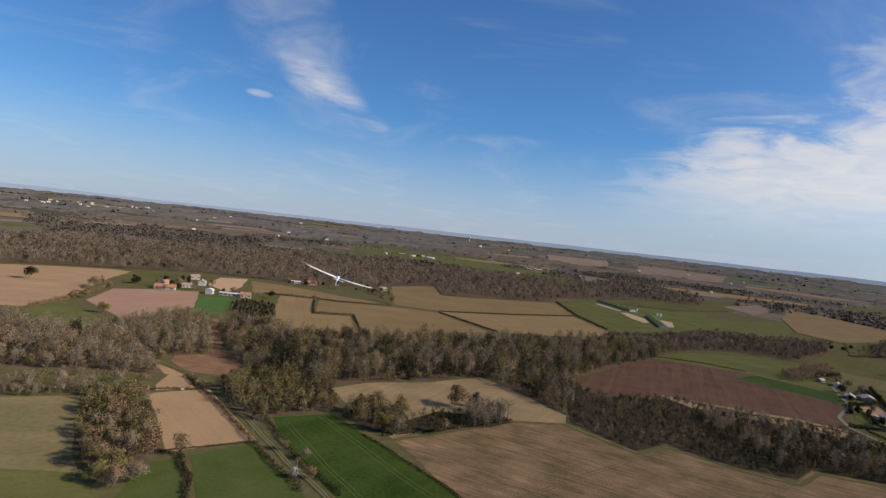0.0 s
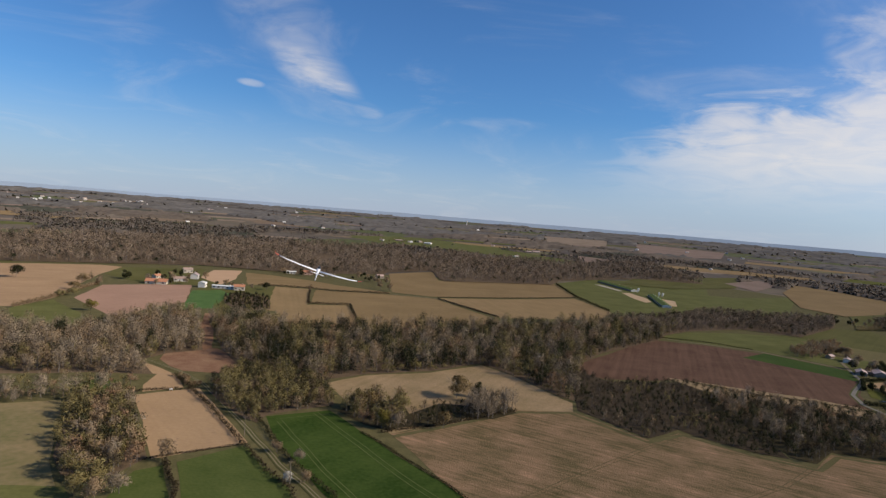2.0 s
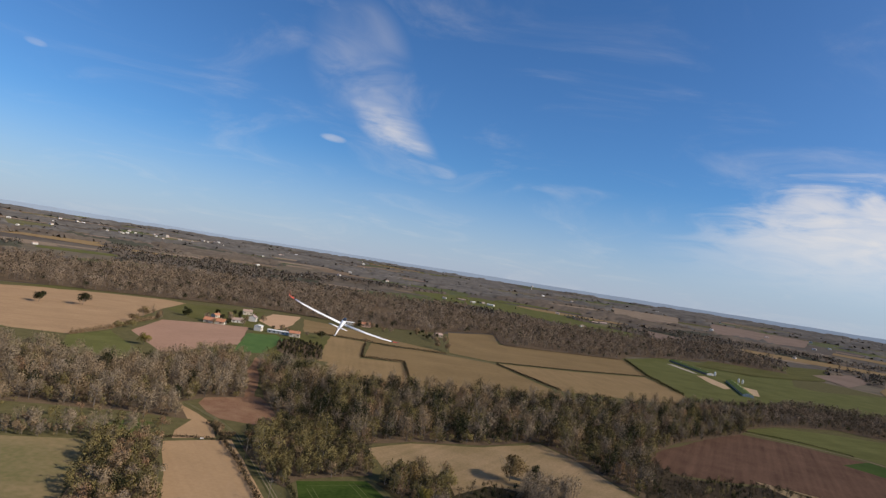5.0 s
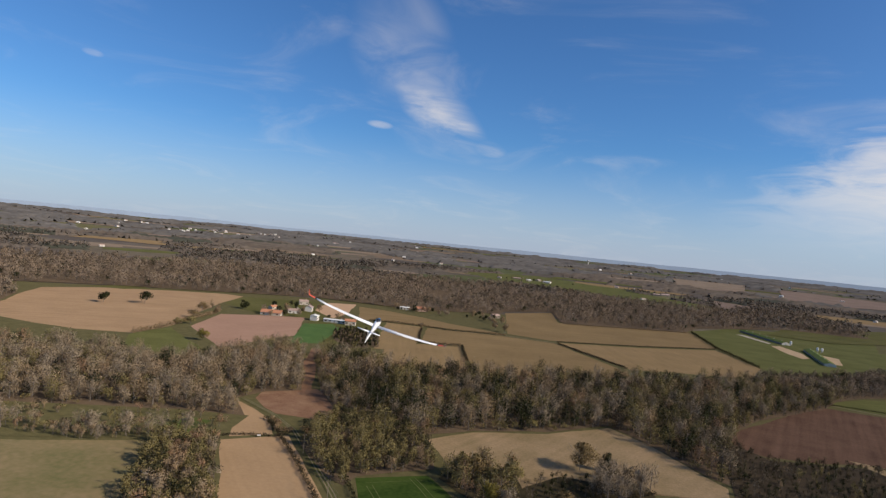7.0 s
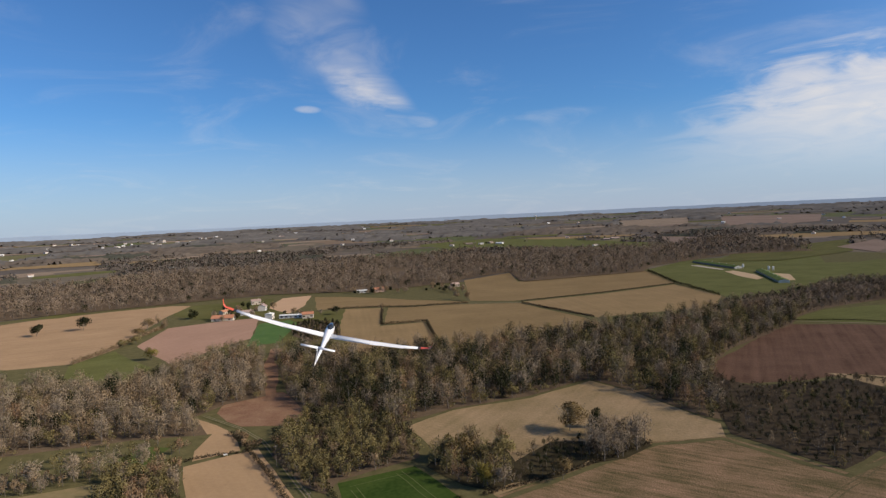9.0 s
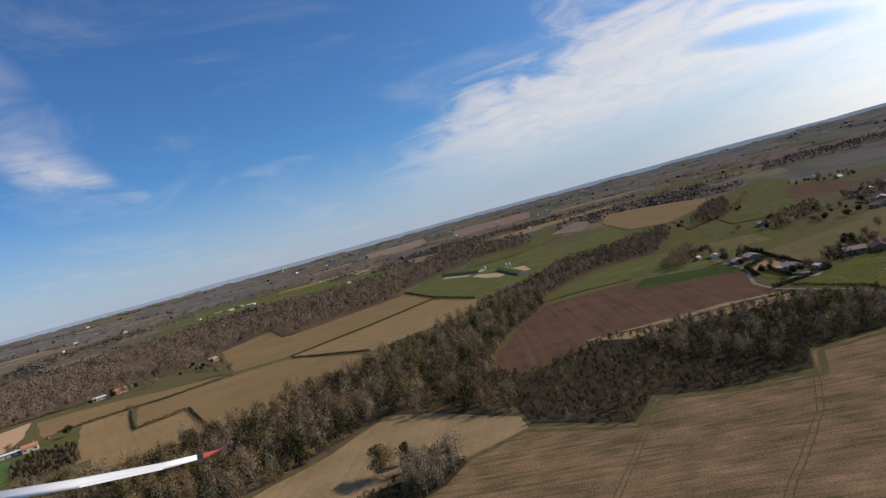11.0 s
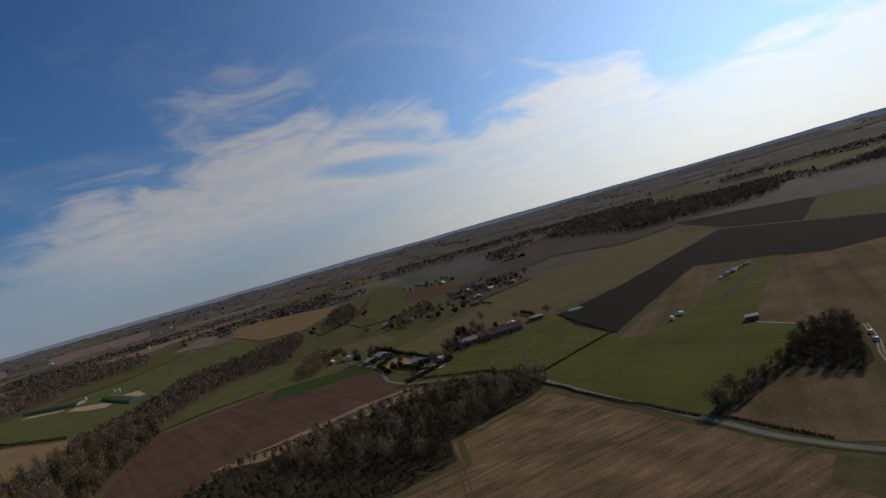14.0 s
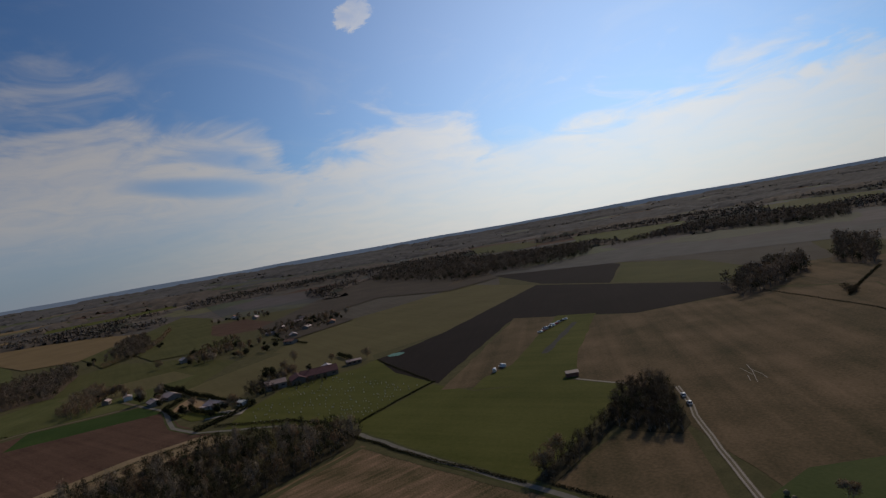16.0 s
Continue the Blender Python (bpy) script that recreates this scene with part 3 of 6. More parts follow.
def far_patchwork():
    """Pale, reddish and green fields scattered over the distant plain."""
    rng = random.Random(17)
    for k in range(120):
        az, r = radians(rng.uniform(-55, 108)), 1750 + 2700 * rng.random()
        x, y = CX + r * math.sin(az), CY + r * math.cos(az)
        w, d, turn = rng.uniform(70, 240), rng.uniform(28, 75), -az + rng.uniform(-0.35, 0.35)
        pts = []
        for u, v in ((-1, -1), (-0.1, -1.15), (1, -0.85), (1.1, 0.8), (0.2, 1.1), (-0.9, 1)):
            u, v = w * u * rng.uniform(0.8, 1.1), d * v * rng.uniform(0.7, 1.2)
            pts.append((round(x + u * math.cos(turn) - v * math.sin(turn)), round(y + u * math.sin(turn) + v * math.cos(turn))))
        # towards the sun darker soils are picked, backlit shade in their colour
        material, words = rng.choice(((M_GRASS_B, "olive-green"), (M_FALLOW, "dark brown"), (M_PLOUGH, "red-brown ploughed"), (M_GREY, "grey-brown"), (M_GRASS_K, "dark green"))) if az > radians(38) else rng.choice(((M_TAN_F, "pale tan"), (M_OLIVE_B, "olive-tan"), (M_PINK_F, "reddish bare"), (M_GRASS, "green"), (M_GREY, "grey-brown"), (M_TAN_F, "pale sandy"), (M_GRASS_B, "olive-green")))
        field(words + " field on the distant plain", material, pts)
        FAR_FIELDS.append(pts)


far_patchwork()
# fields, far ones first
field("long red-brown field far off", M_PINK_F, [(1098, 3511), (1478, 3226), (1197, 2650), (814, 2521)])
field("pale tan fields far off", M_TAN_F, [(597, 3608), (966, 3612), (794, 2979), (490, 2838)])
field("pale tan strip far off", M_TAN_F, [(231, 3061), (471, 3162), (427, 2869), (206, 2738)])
field("green pasture by the white farm", M_GRASS, [(-334, 2257), (-85, 2489), (96, 2291), (214, 2154), (427, 1837), (276, 1700), (153, 1846), (-163, 1906)])
field("pinkish bare field beyond the woods", M_PINK_F, [(444, 2190), (548, 2074), (626, 1983), (438, 1826)])
field("small olive field among the woods", M_OLIVE_B, [(-678, 974), (-643, 1062), (-599, 995), (-591, 923)])
field("green pasture with long edges", M_GRASS_B, [(464, 1450), (822, 1705), (649, 1357), (459, 1220), (365, 1243)])
field("green pasture beside the sheds", M_GRASS, [(436, 1169), (546, 1148), (724, 1258), (556, 984), (487, 918), (367, 900)])
field("green pasture slope", M_GRASS_B, [(675, 1023), (884, 1144), (1022, 1203), (903, 1079), (669, 879), (563, 836)])
field("tan stubble field on the rise", M_OLIVE, [(619, 1063), (743, 1343), (908, 1590), (950, 1500), (961, 1341), (886, 1075), (836, 1040), (757, 1057), (644, 984)])
field("bare brown field beyond the pasture", M_PINK_F, [(679, 1477), (852, 1657), (841, 1541), (670, 1314)])
field("green pasture around the far hamlet", M_GRASS_B, [(760, 1055), (1167, 1313), (1031, 1095), (748, 840), (629, 665), (574, 769)])
field("reddish bare field by the far hamlet", M_PLOUGH, [(881, 970), (930, 930), (878, 863), (830, 788), (760, 730), (722, 819)])
field("grey-brown fallow land towards the horizon", M_FALLOW, [(1130, 900), (1500, 1000), (1500, 700), (1033, 483), (918, 527), (973, 679), (822, 688), (722, 584), (606, 600), (760, 760)])
field("grey-brown fallow land", M_GREY, [(822, 688), (973, 679), (918, 527), (1033, 483), (918, 447), (837, 530), (722, 584)])
field("pale olive field beside the dark soil", M_OLIVE_G, [(542, 571), (477, 427), (500, 415), (547, 391), (841, 374), (987, 523), (790, 569), (708, 600), (606, 590)])
field("olive field above the farm", M_OLIVE_G, [(412, 562), (470, 560), (560, 556), (545, 500), (500, 440), (462, 414), (444, 449), (400, 470), (376, 472), (370, 490)])
field("green pasture below the hamlet", M_GRASS_B, [(473, 835), (582, 838), (560, 690), (521, 600), (430, 560), (378, 560), (376, 691)])
field("green pasture strip along the lane", M_GRASS, [(222, 650), (284, 705), (352, 728), (421, 730), (486, 659), (470, 600), (384, 566), (328, 626)])
field("olive-brown field beyond the lane", M_OLIVE_G, [(415, 712), (461, 690), (500, 660), (470, 605), (395, 629)])
field("green pasture with sheds on it", M_GRASS, [(223, 1155), (318, 1290), (438, 1349), (582, 1356), (480, 1103), (400, 930), (300, 816), (235, 789), (232, 832), (220, 953)])
field("tan stubble field with two lone trees", M_STUBBLE, [(-520, 545), (-600, 672), (-630, 732), (-598, 791), (-535, 844), (-470, 885), (-437, 881), (-420, 793), (-386, 677), (-362, 610), (-361, 551), (-406, 535), (-445, 535)])
field("green patch at the edge of the stubble", M_GRASS_B, [(-623, 790), (-612, 812), (-587, 866), (-556, 836), (-572, 806)], "pasture")
field("small olive field beyond the stubble", M_OLIVE_B, [(-676, 1000), (-657, 1088), (-606, 1010), (-620, 945)])
field("small green pasture beside the wood", M_GRASS, [(-361, 545), (-356, 597), (-323, 566), (-284, 533), (-270, 490), (-335, 505)])
field("bare pink field before the village", M_PINK, [(-348, 616), (-371, 709), (-332, 742), (-293, 762), (-282, 732), (-250, 640), (-262, 600), (-268, 555), (-276, 545)])
field("pale bare field behind the village", M_PALE, [(-312, 834), (-328, 930), (-293, 951), (-268, 845), (-266, 786)])
field("grassy land round the village", M_GRASS_B, [(-345, 745), (-420, 800), (-436, 880), (-340, 930), (-310, 835), (-262, 780), (-200, 800), (-160, 640), (-215, 620), (-248, 650), (-285, 765)])
field("bright green lawn beside the house", M_LAWN, [(-237, 600), (-275, 721), (-249, 740), (-232, 718), (-215, 620)], "lawn")
field("brown-green field on the upper slope", M_OLIVE, [(-281, 930), (-242, 925), (-179, 898), (-136, 870), (-58, 838), (-64, 826), (-162, 818), (-205, 818), (-239, 806)])
field("small tan field between hedges", M_OLIVE_B, [(-205, 808), (-160, 808), (-139, 699), (-135, 640), (-166, 630)])
field("wide olive-tan field above the wood", M_OLIVE, [(-153, 808), (-65, 818), (1, 812), (63, 700), (80, 640), (-23, 590), (-66, 565), (-90, 703), (-136, 699)])
field("olive field inside a hedge corner", M_OLIVE_B, [(-160, 660), (-134, 688), (-95, 702), (-68, 590), (-70, 560), (-140, 540)])
field("tan field on the crest", M_OLIVE, [(-82, 1083), (-9, 1180), (3, 1035), (213, 1128), (213, 955), (104, 885), (-6, 832), (-58, 845)])
field("tan field below the crest", M_OLIVE_B, [(6, 822), (104, 868), (208, 937), (230, 822), (200, 745), (76, 700)])
field("reddish-brown ploughed field with a curved edge", M_PLOUGH, [(113, 498), (222, 640), (275, 632), (318, 612), (356, 517), (323, 475), (301, 428), (266, 445), (229, 454), (194, 478), (160, 466), (128, 462), (116, 470)])
field("bright green crop strip on the ploughed field", M_BRIGHT, [(288, 585), (324, 614), (372, 560), (356, 517)])
field("dry grass strip along the ploughed field", M_CLEAR, [(180, 482), (230, 466), (268, 456), (302, 436), (296, 405), (236, 428), (190, 455)])
field("clearing of dry grass in the wood", M_CLEAR, [(-63, 394), (-41, 420), (1, 440), (39, 474), (59, 451), (90, 394), (86, 374), (52, 369), (-16, 317), (-34, 343), (-53, 379)])
field("wide mown meadow with brown streaks", M_SCRUB, [(-16, 317), (52, 371), (86, 377), (119, 337), (140, 353), (171, 328), (194, 316), (215, 338), (277, 322), (255, 281), (228, 231), (211, 205), (205, 190), (188, 190), (150, 120), (60, 150), (20, 250)])
field("dark green winter crop with wheel lines", M_CROP, [(-80, 328), (-51, 345), (-31, 318), (20, 252), (60, 200), (0, 190), (-30, 240), (-63, 291)], "crop field")
field("bare tan field beside the track", M_TAN, [(-155, 345), (-129, 366), (-78, 292), (-110, 267)])
field("small tan field by the track bend", M_TAN, [(-182, 410), (-152, 388), (-137, 364), (-154, 351)])
field("felled clearing of reddish earth", M_SCAR, [(-176, 420), (-184, 454), (-152, 460), (-118, 424), (-122, 398), (-156, 397)], "clearing")
field("strip of felled ground through the wood", M_SCAR, [(-212, 592), (-202, 592), (-156, 459), (-169, 456)], "clearing")
field("small green pasture by a hedge", M_GRASS_N, [(-111, 255), (-103, 262), (-84, 228), (-70, 190), (-105, 190)])
field("green pasture beside the track", M_GRASS_N, [(-99, 266), (-78, 289), (-60, 264), (-43, 239), (-25, 200), (-66, 190), (-82, 230)])
field("olive meadow with worn patches", M_MEADOW, [(-240, 300), (-184, 328), (-170, 305), (-146, 258), (-128, 234), (-125, 222), (-230, 222)])
field("green lower edge of the meadow", M_GRASS, [(-230, 226), (-128, 238), (-113, 220), (-100, 180), (-230, 180)])
field("wide green field beside the lane", M_GRASS_K, [(291, 331), (309, 341), (373, 327), (352, 294), (361, 244), (344, 211), (301, 220), (236, 231), (258, 280)])
field("pasture dotted with white tree guards", M_GRASS_K, [(309, 429), (345, 443), (398, 449), (435, 415), (462, 412), (410, 370), (378, 329), (309, 341)], "orchard")
field("dark freshly tilled field", M_DARK, [(374, 324), (411, 371), (462, 411), (480, 404), (545, 391), (841, 373), (654, 153), (593, 130), (542, 223), (585, 335)])
field("dark tilled field farther off", M_DARK, [(1244, 603), (1329, 491), (978, 278), (760, 268), (847, 367)])
field("brown fallow airfield ground", M_BROWN, [(359, 316), (583, 333), (540, 223), (590, 130), (560, 60), (394, 60), (253, 90), (229, 159), (290, 187), (319, 189), (345, 211), (363, 245)])
field("green mown strip round the runway", M_GRASS_K, [(354, 296), (378, 297), (404, 287), (470, 289), (572, 292), (562, 257), (420, 249), (362, 240), (356, 262)], "airfield")
field("brown-green triangular field by the wood clump", M_BROWN, [(234, 226), (268, 215), (300, 200), (284, 186), (213, 171), (214, 189)])
field("green garden plot by the lane", M_GRASS_N, [(205, 163), (226, 164), (244, 152), (253, 126), (190, 110), (180, 150)])
field("pale green field behind the dark soil", M_GRASS_B, [(760, 264), (990, 276), (888, 177), (718, 116), (660, 153)])
field("grey-brown tilled field far behind", M_GREY, [(1107, 382), (1345, 317), (1094, 36), (734, 50), (718, 114), (888, 175), (998, 280)])
field("green pasture before the dark belt", M_GRASS_N, [(1406, 289), (1389, 178), (1352, 149), (1214, 153), (1295, 236)], "pasture")
field("green pasture behind the dark belt", M_GRASS, [(2146, 554), (2038, 196), (1773, 176), (1476, 294), (1749, 463)], "pasture")
field("long green field on the eastern plain", M_GRASS_B, [(2401, 1022), (2441, 863), (2048, 630), (1884, 656), (1929, 814)])
field("olive-green field on the eastern plain", M_GRASS_B, [(2173, 21), (2188, -145), (1988, -300), (1683, -224), (1628, -59)])
field("brown fallow slope", M_BROWN, [(600, 128), (660, 150), (716, 112), (732, 48), (640, -60), (480, -60), (420, 55), (560, 58)])

for line in ([(-73, 322), (-46, 278), (-16, 232)], [(-71, 324), (-44, 279), (-14, 233)], [(-58, 338), (-9, 269), (20, 232)], [(-56, 340), (-7, 271), (22, 234)], [(-74, 325), (-52, 338), (-44, 338)]):
    ribbon("wheel_line", "pale wheel line through the winter crop", "wheel line", M_TRAM, line, 0.4)
for line in ([(40, 255), (56, 271), (89, 303), (141, 351)], [(192, 316), (164, 290), (120, 262), (90, 240)]):
    for side in (-0.8, 0.8):
        ribbon("path", "faint greenish wheel track across the meadow", "path", M_PATH, [(x + side, y - side) for x, y in line], 0.5)
# greener grass margins of the meadow
for line, w in (([(-14, 314), (54, 368), (84, 374), (117, 334), (141, 350), (171, 325), (194, 313), (216, 334), (274, 320)], 3.2), ([(274, 318), (254, 281), (229, 233)], 3)):
    ribbon("margin", "greener grass margin of the meadow", "grass margin", M_MARGIN, line, w)
# lanes, tracks, runway
ribbon("lane_verge", "grassy verge of the lane", "verge", M_VERGE, [(390, 600), (357, 523), (317, 474), (306, 446), (311, 387), (291, 330), (258, 278), (232, 231), (217, 205), (211, 189), (204, 167), (190, 120)], 5.5)
ribbon("road", "narrow pale asphalt lane", "road", M_ASPHALT, [(390, 600), (357, 523), (317, 474), (306, 446), (311, 387), (291, 330), (258, 278), (232, 231), (217, 205), (211, 189), (204, 167), (190, 120)], 2.8, 0.02)
ribbon("track", "dusty farm track beside the fallow", "track", M_DIRT, [(206, 172), (211, 167), (218, 165.5), (238, 170), (283, 180), (318, 186), (336, 190)], 2.6)
for side in (-0.75, 0.75):
    ribbon("wheel_rut", "pale gravel wheel rut of the farm track", "wheel rut", M_GRAVEL, [(207, 171 + side), (212, 167 + side), (219, 165.5 + side), (238, 170 + side), (283, 180 + side), (318, 186 + side), (336, 190 + side)], 0.65, 0.01)
for line in ([(364, 159), (352, 157.5), (334, 157)], [(354, 157.5), (346, 154), (339, 152.5)], [(358, 162), (346, 158)], [(345, 160), (336, 159.5)]):
    ribbon("scrape", "thin pale line on the fallow", "scrape", M_GRAVEL, line, 0.3)
ribbon("track", "faint pale track to the hut", "track", M_GRAVEL, [(361, 240), (345, 211)], 1.6)
ribbon("verge", "green verge of the field track", "verge", M_VERGE, [(-182, 416), (-150, 394), (-131, 376), (-97, 328), (-76, 297), (-52, 263), (-36, 243), (-5, 190)], 3.6)
for side in (-0.75, 0.75):
    ribbon("wheel_rut", "pale wheel rut of the grassy field track", "wheel rut", M_DIRT, [(-182 + side * 0.6, 416 + side * 0.8), (-150 + side * 0.7, 394 + side * 0.7), (-131 + side * 0.8, 376 + side * 0.6), (-97 + side * 0.8, 328 + side * 0.6), (-76 + side * 0.8, 297 + side * 0.6), (-52 + side * 0.8, 263 + side * 0.6), (-36 + side * 0.8, 243 + side * 0.6), (-5 + side * 0.9, 190 + side * 0.4)], 0.6, 0.01)
ribbon("track", "pale farm track along the hedge", "track", M_DIRT, [(-140, 806), (-60, 824), (2, 816), (70, 712)], 3)
ribbon("lane", "lane along the ploughed field", "road", M_DIRT, [(231, 655), (270, 640), (320, 624), (375, 566), (390, 600)], 3)
field("grey model-flying runway strip", M_RUNWAY, [(428, 269.5), (428, 273.8), (530, 271.4), (530, 267.2)], "runway", "runway")
field("sandy yard beside the long shed", M_SAND, [(318, 1075), (334, 1085), (342, 1020), (336, 975), (322, 960), (316, 1000)], "yard", "yard")
field("sandy yard behind the long shed", M_SAND, [(366, 1035), (385, 1010), (362, 940), (352, 940)], "yard", "yard")
field("bare pale gravel strip beside the shed", M_GRAVEL, [(300, 1190), (312, 1194), (330, 1110), (322, 1100)], "yard", "yard")
field("pale gravel yard in the village", M_GRAVEL, [(330, 462), (344, 470), (352, 446), (338, 440)], "yard", "yard")
field("turquoise covered pool", M_POND, [(467, 396), (466, 403), (470, 407), (477, 406), (480, 401), (477, 395), (472, 394)], "pool", "pool")
field("rough olive grass strip before the wood", M_MARGIN, [(-245, 303), (-186, 330), (-158, 348), (-162, 386), (-200, 380), (-236, 366), (-290, 344), (-300, 320)])
field("small green patch at the wood's edge", M_GRASS_N, [(-192, 352), (-188, 369), (-174, 368), (-174, 347)], "pasture")
field("tan kitchen garden in the village", M_TAN, [(372, 524), (352, 512), (354, 486), (374, 494), (386, 528)], "garden", "garden")
field("dull green garden lawn behind the hedge", M_GRASS_K, [(345, 500), (328, 470), (340, 452), (352, 480)], "lawn", "garden")


# ---- trees ----


def cone_arrays(a, b, ra, rb, n):
    a, b = np.asarray(a, float), np.asarray(b, float)
    d = (b - a) / np.linalg.norm(b - a)
    u = np.cross(d, (0.31, 0.77, 0.55))
    u /= np.linalg.norm(u)
    v = np.cross(d, u)
    ang = np.arange(n) * 2 * np.pi / n
    ring = np.cos(ang)[:, None] * u + np.sin(ang)[:, None] * v
    verts = np.hstack([np.vstack([a + ra * ring, b + rb * ring]), np.vstack([ring, ring])])
    k = np.arange(n)
    j = (k + 1) % n
    return verts, np.vstack([np.c_[k, j, j + n], np.c_[k, j + n, k + n]])


def stack(pieces):
    vs, fs, ms, at = [], [], [], 0
    for v, f, m in pieces:
        vs.append(v), fs.append(f + at), ms.append(np.full(len(f), m) if np.isscalar(m) else m)
        at += len(v)
    return np.vstack(vs), np.vstack(fs), np.concatenate(ms)


def tufts(rng, n):
    """Where the tufts of a crown sit, and how large they are, in shares of the crown."""
    d = rng.normal(size=(n, 3))
    d[:, 2] = d[:, 2] * 0.9 + 0.12
    d /= np.linalg.norm(d, axis=1)[:, None]
    return d * rng.uniform(0.42, 0.74, n)[:, None], rng.uniform(0.28, 0.46, n)


def sprays(rng, centre, radii, count, length, width, rise, shell=0.45, at=None):
    """Little pointed blades of twig or leaf through a crown. With tufts given they lie over the outside of each of them, so that the
    crown has rounded lobes and gaps; a few stick out past the outline."""
    d = rng.normal(size=(count, 3))
    d /= np.linalg.norm(d, axis=1)[:, None]
    if at:
        pick = rng.integers(0, len(at[1]), count)
        base = centre + (at[0][pick] + d * (at[1][pick] * rng.uniform(0.65, 1.05, count))[:, None]) * radii
        face = d * 0.8 + at[0][pick] * 0.6 + rng.normal(scale=0.32, size=(count, 3))
        out = np.cross(face, rng.normal(size=(count, 3)))
        out[:, 2] = np.abs(out[:, 2])
        wild = rng.random(count) < 0.3
        out[wild] = d[wild] + (0, 0, rise)
        whole = (base - centre) / radii
        facing = whole / (np.linalg.norm(whole, axis=1)[:, None] + 1e-6) * 0.6 + d * 0.35 + rng.normal(scale=0.12, size=(count, 3)) + (0, 0, 0.2)
    else:
        lobes = 0.78 + 0.22 * np.sin(3 * np.arctan2(d[:, 1], d[:, 0]) + rng.uniform(0, 6)) * np.cos(4 * d[:, 2] + rng.uniform(0, 6))
        r = (shell + (1 - shell) * rng.random(count) ** 0.6) * lobes
        base = centre + d * r[:, None] * radii
        face = rng.normal(size=(count, 3))
        out = d + rng.normal(scale=0.55, size=(count, 3)) + (0, 0, rise)
        facing = d + rng.normal(scale=0.3, size=(count, 3)) + (0, 0, 0.3)
    facing /= np.linalg.norm(facing, axis=1)[:, None]
    out /= np.linalg.norm(out, axis=1)[:, None]
    side = np.cross(out, face)
    side /= np.linalg.norm(side, axis=1)[:, None] + 1e-9
    ln, wd = length * rng.uniform(0.6, 1.4, count)[:, None], width * rng.uniform(0.6, 1.4, count)[:, None]
    side *= np.where(np.sum(np.cross(side, out) * facing, axis=1) < 0, -1, 1)[:, None]
    verts = np.stack([base - side * wd / 2, base + side * wd / 2, base + out * ln], 1).reshape(-1, 3)
    return np.hstack([verts, np.repeat(facing, 3, axis=0)]), np.arange(3 * count).reshape(-1, 3)


def tree_arrays(seed, h, r, twigs, length, width, limbs=6, low=0.35, trunk=0.018, sides=5, mat=1, rise=0.35, clumps=11):
    """A tree h metres high: tapered trunk, limbs, crown of blades. Bark is material 0."""
    rng = np.random.default_rng(seed)
    lean = rng.normal(scale=0.03 * h, size=2)
    top = np.array([lean[0], lean[1], h * 0.8])
    pieces = [(*cone_arrays((0, 0, -0.3), top, trunk * h, 0.004 * h, sides), 0)]
    for k in range(limbs):
        s = rng.uniform(low, 0.7)
        a, up = rng.uniform(0, 2 * np.pi), rng.uniform(0.5, 1.1)
        start = top * s
        end = start + np.array([np.cos(a) * r * 0.8, np.sin(a) * r * 0.8, r * up])
        end[2] = min(end[2], h * 0.93)
        pieces.append((*cone_arrays(start, end, 0.011 * h, 0.003 * h, 3), 0))
    mid = (low * 0.75 + 1.0) / 2 * h
    c = np.array([lean[0] * 0.8, lean[1] * 0.8, mid])
    radii = np.array([r, r, h - mid])
    at = tufts(rng, clumps)
    pieces.append((*sprays(rng, c, radii, twigs, length, width, rise, at=at), mat))
    return stack(pieces)


def inside(points, poly):
    x, y = points[:, 0], points[:, 1]
    hit = np.zeros(len(points), bool)
    n = len(poly)
    for i in range(n):
        (x1, y1), (x2, y2) = poly[i], poly[(i + 1) % n]
        cross = ((y1 > y) != (y2 > y)) & (x < (x2 - x1) * (y - y1) / ((y2 - y1) or 1e-9) + x1)
        hit ^= cross
    return hit


def spread(poly, spacing, rng):
    """Jittered places that fill an outline."""
    p = np.array(poly, float)
    lo, hi = p.min(0), p.max(0)
    xs, ys = np.meshgrid(np.arange(lo[0], hi[0], spacing), np.arange(lo[1], hi[1], spacing * 0.87))
    pts = np.stack([xs + (np.arange(xs.shape[0])[:, None] % 2) * spacing / 2, ys], -1).reshape(-1, 2)
    pts = pts + rng.uniform(-0.5, 0.5, pts.shape) * spacing
    return pts[inside(pts, poly)]


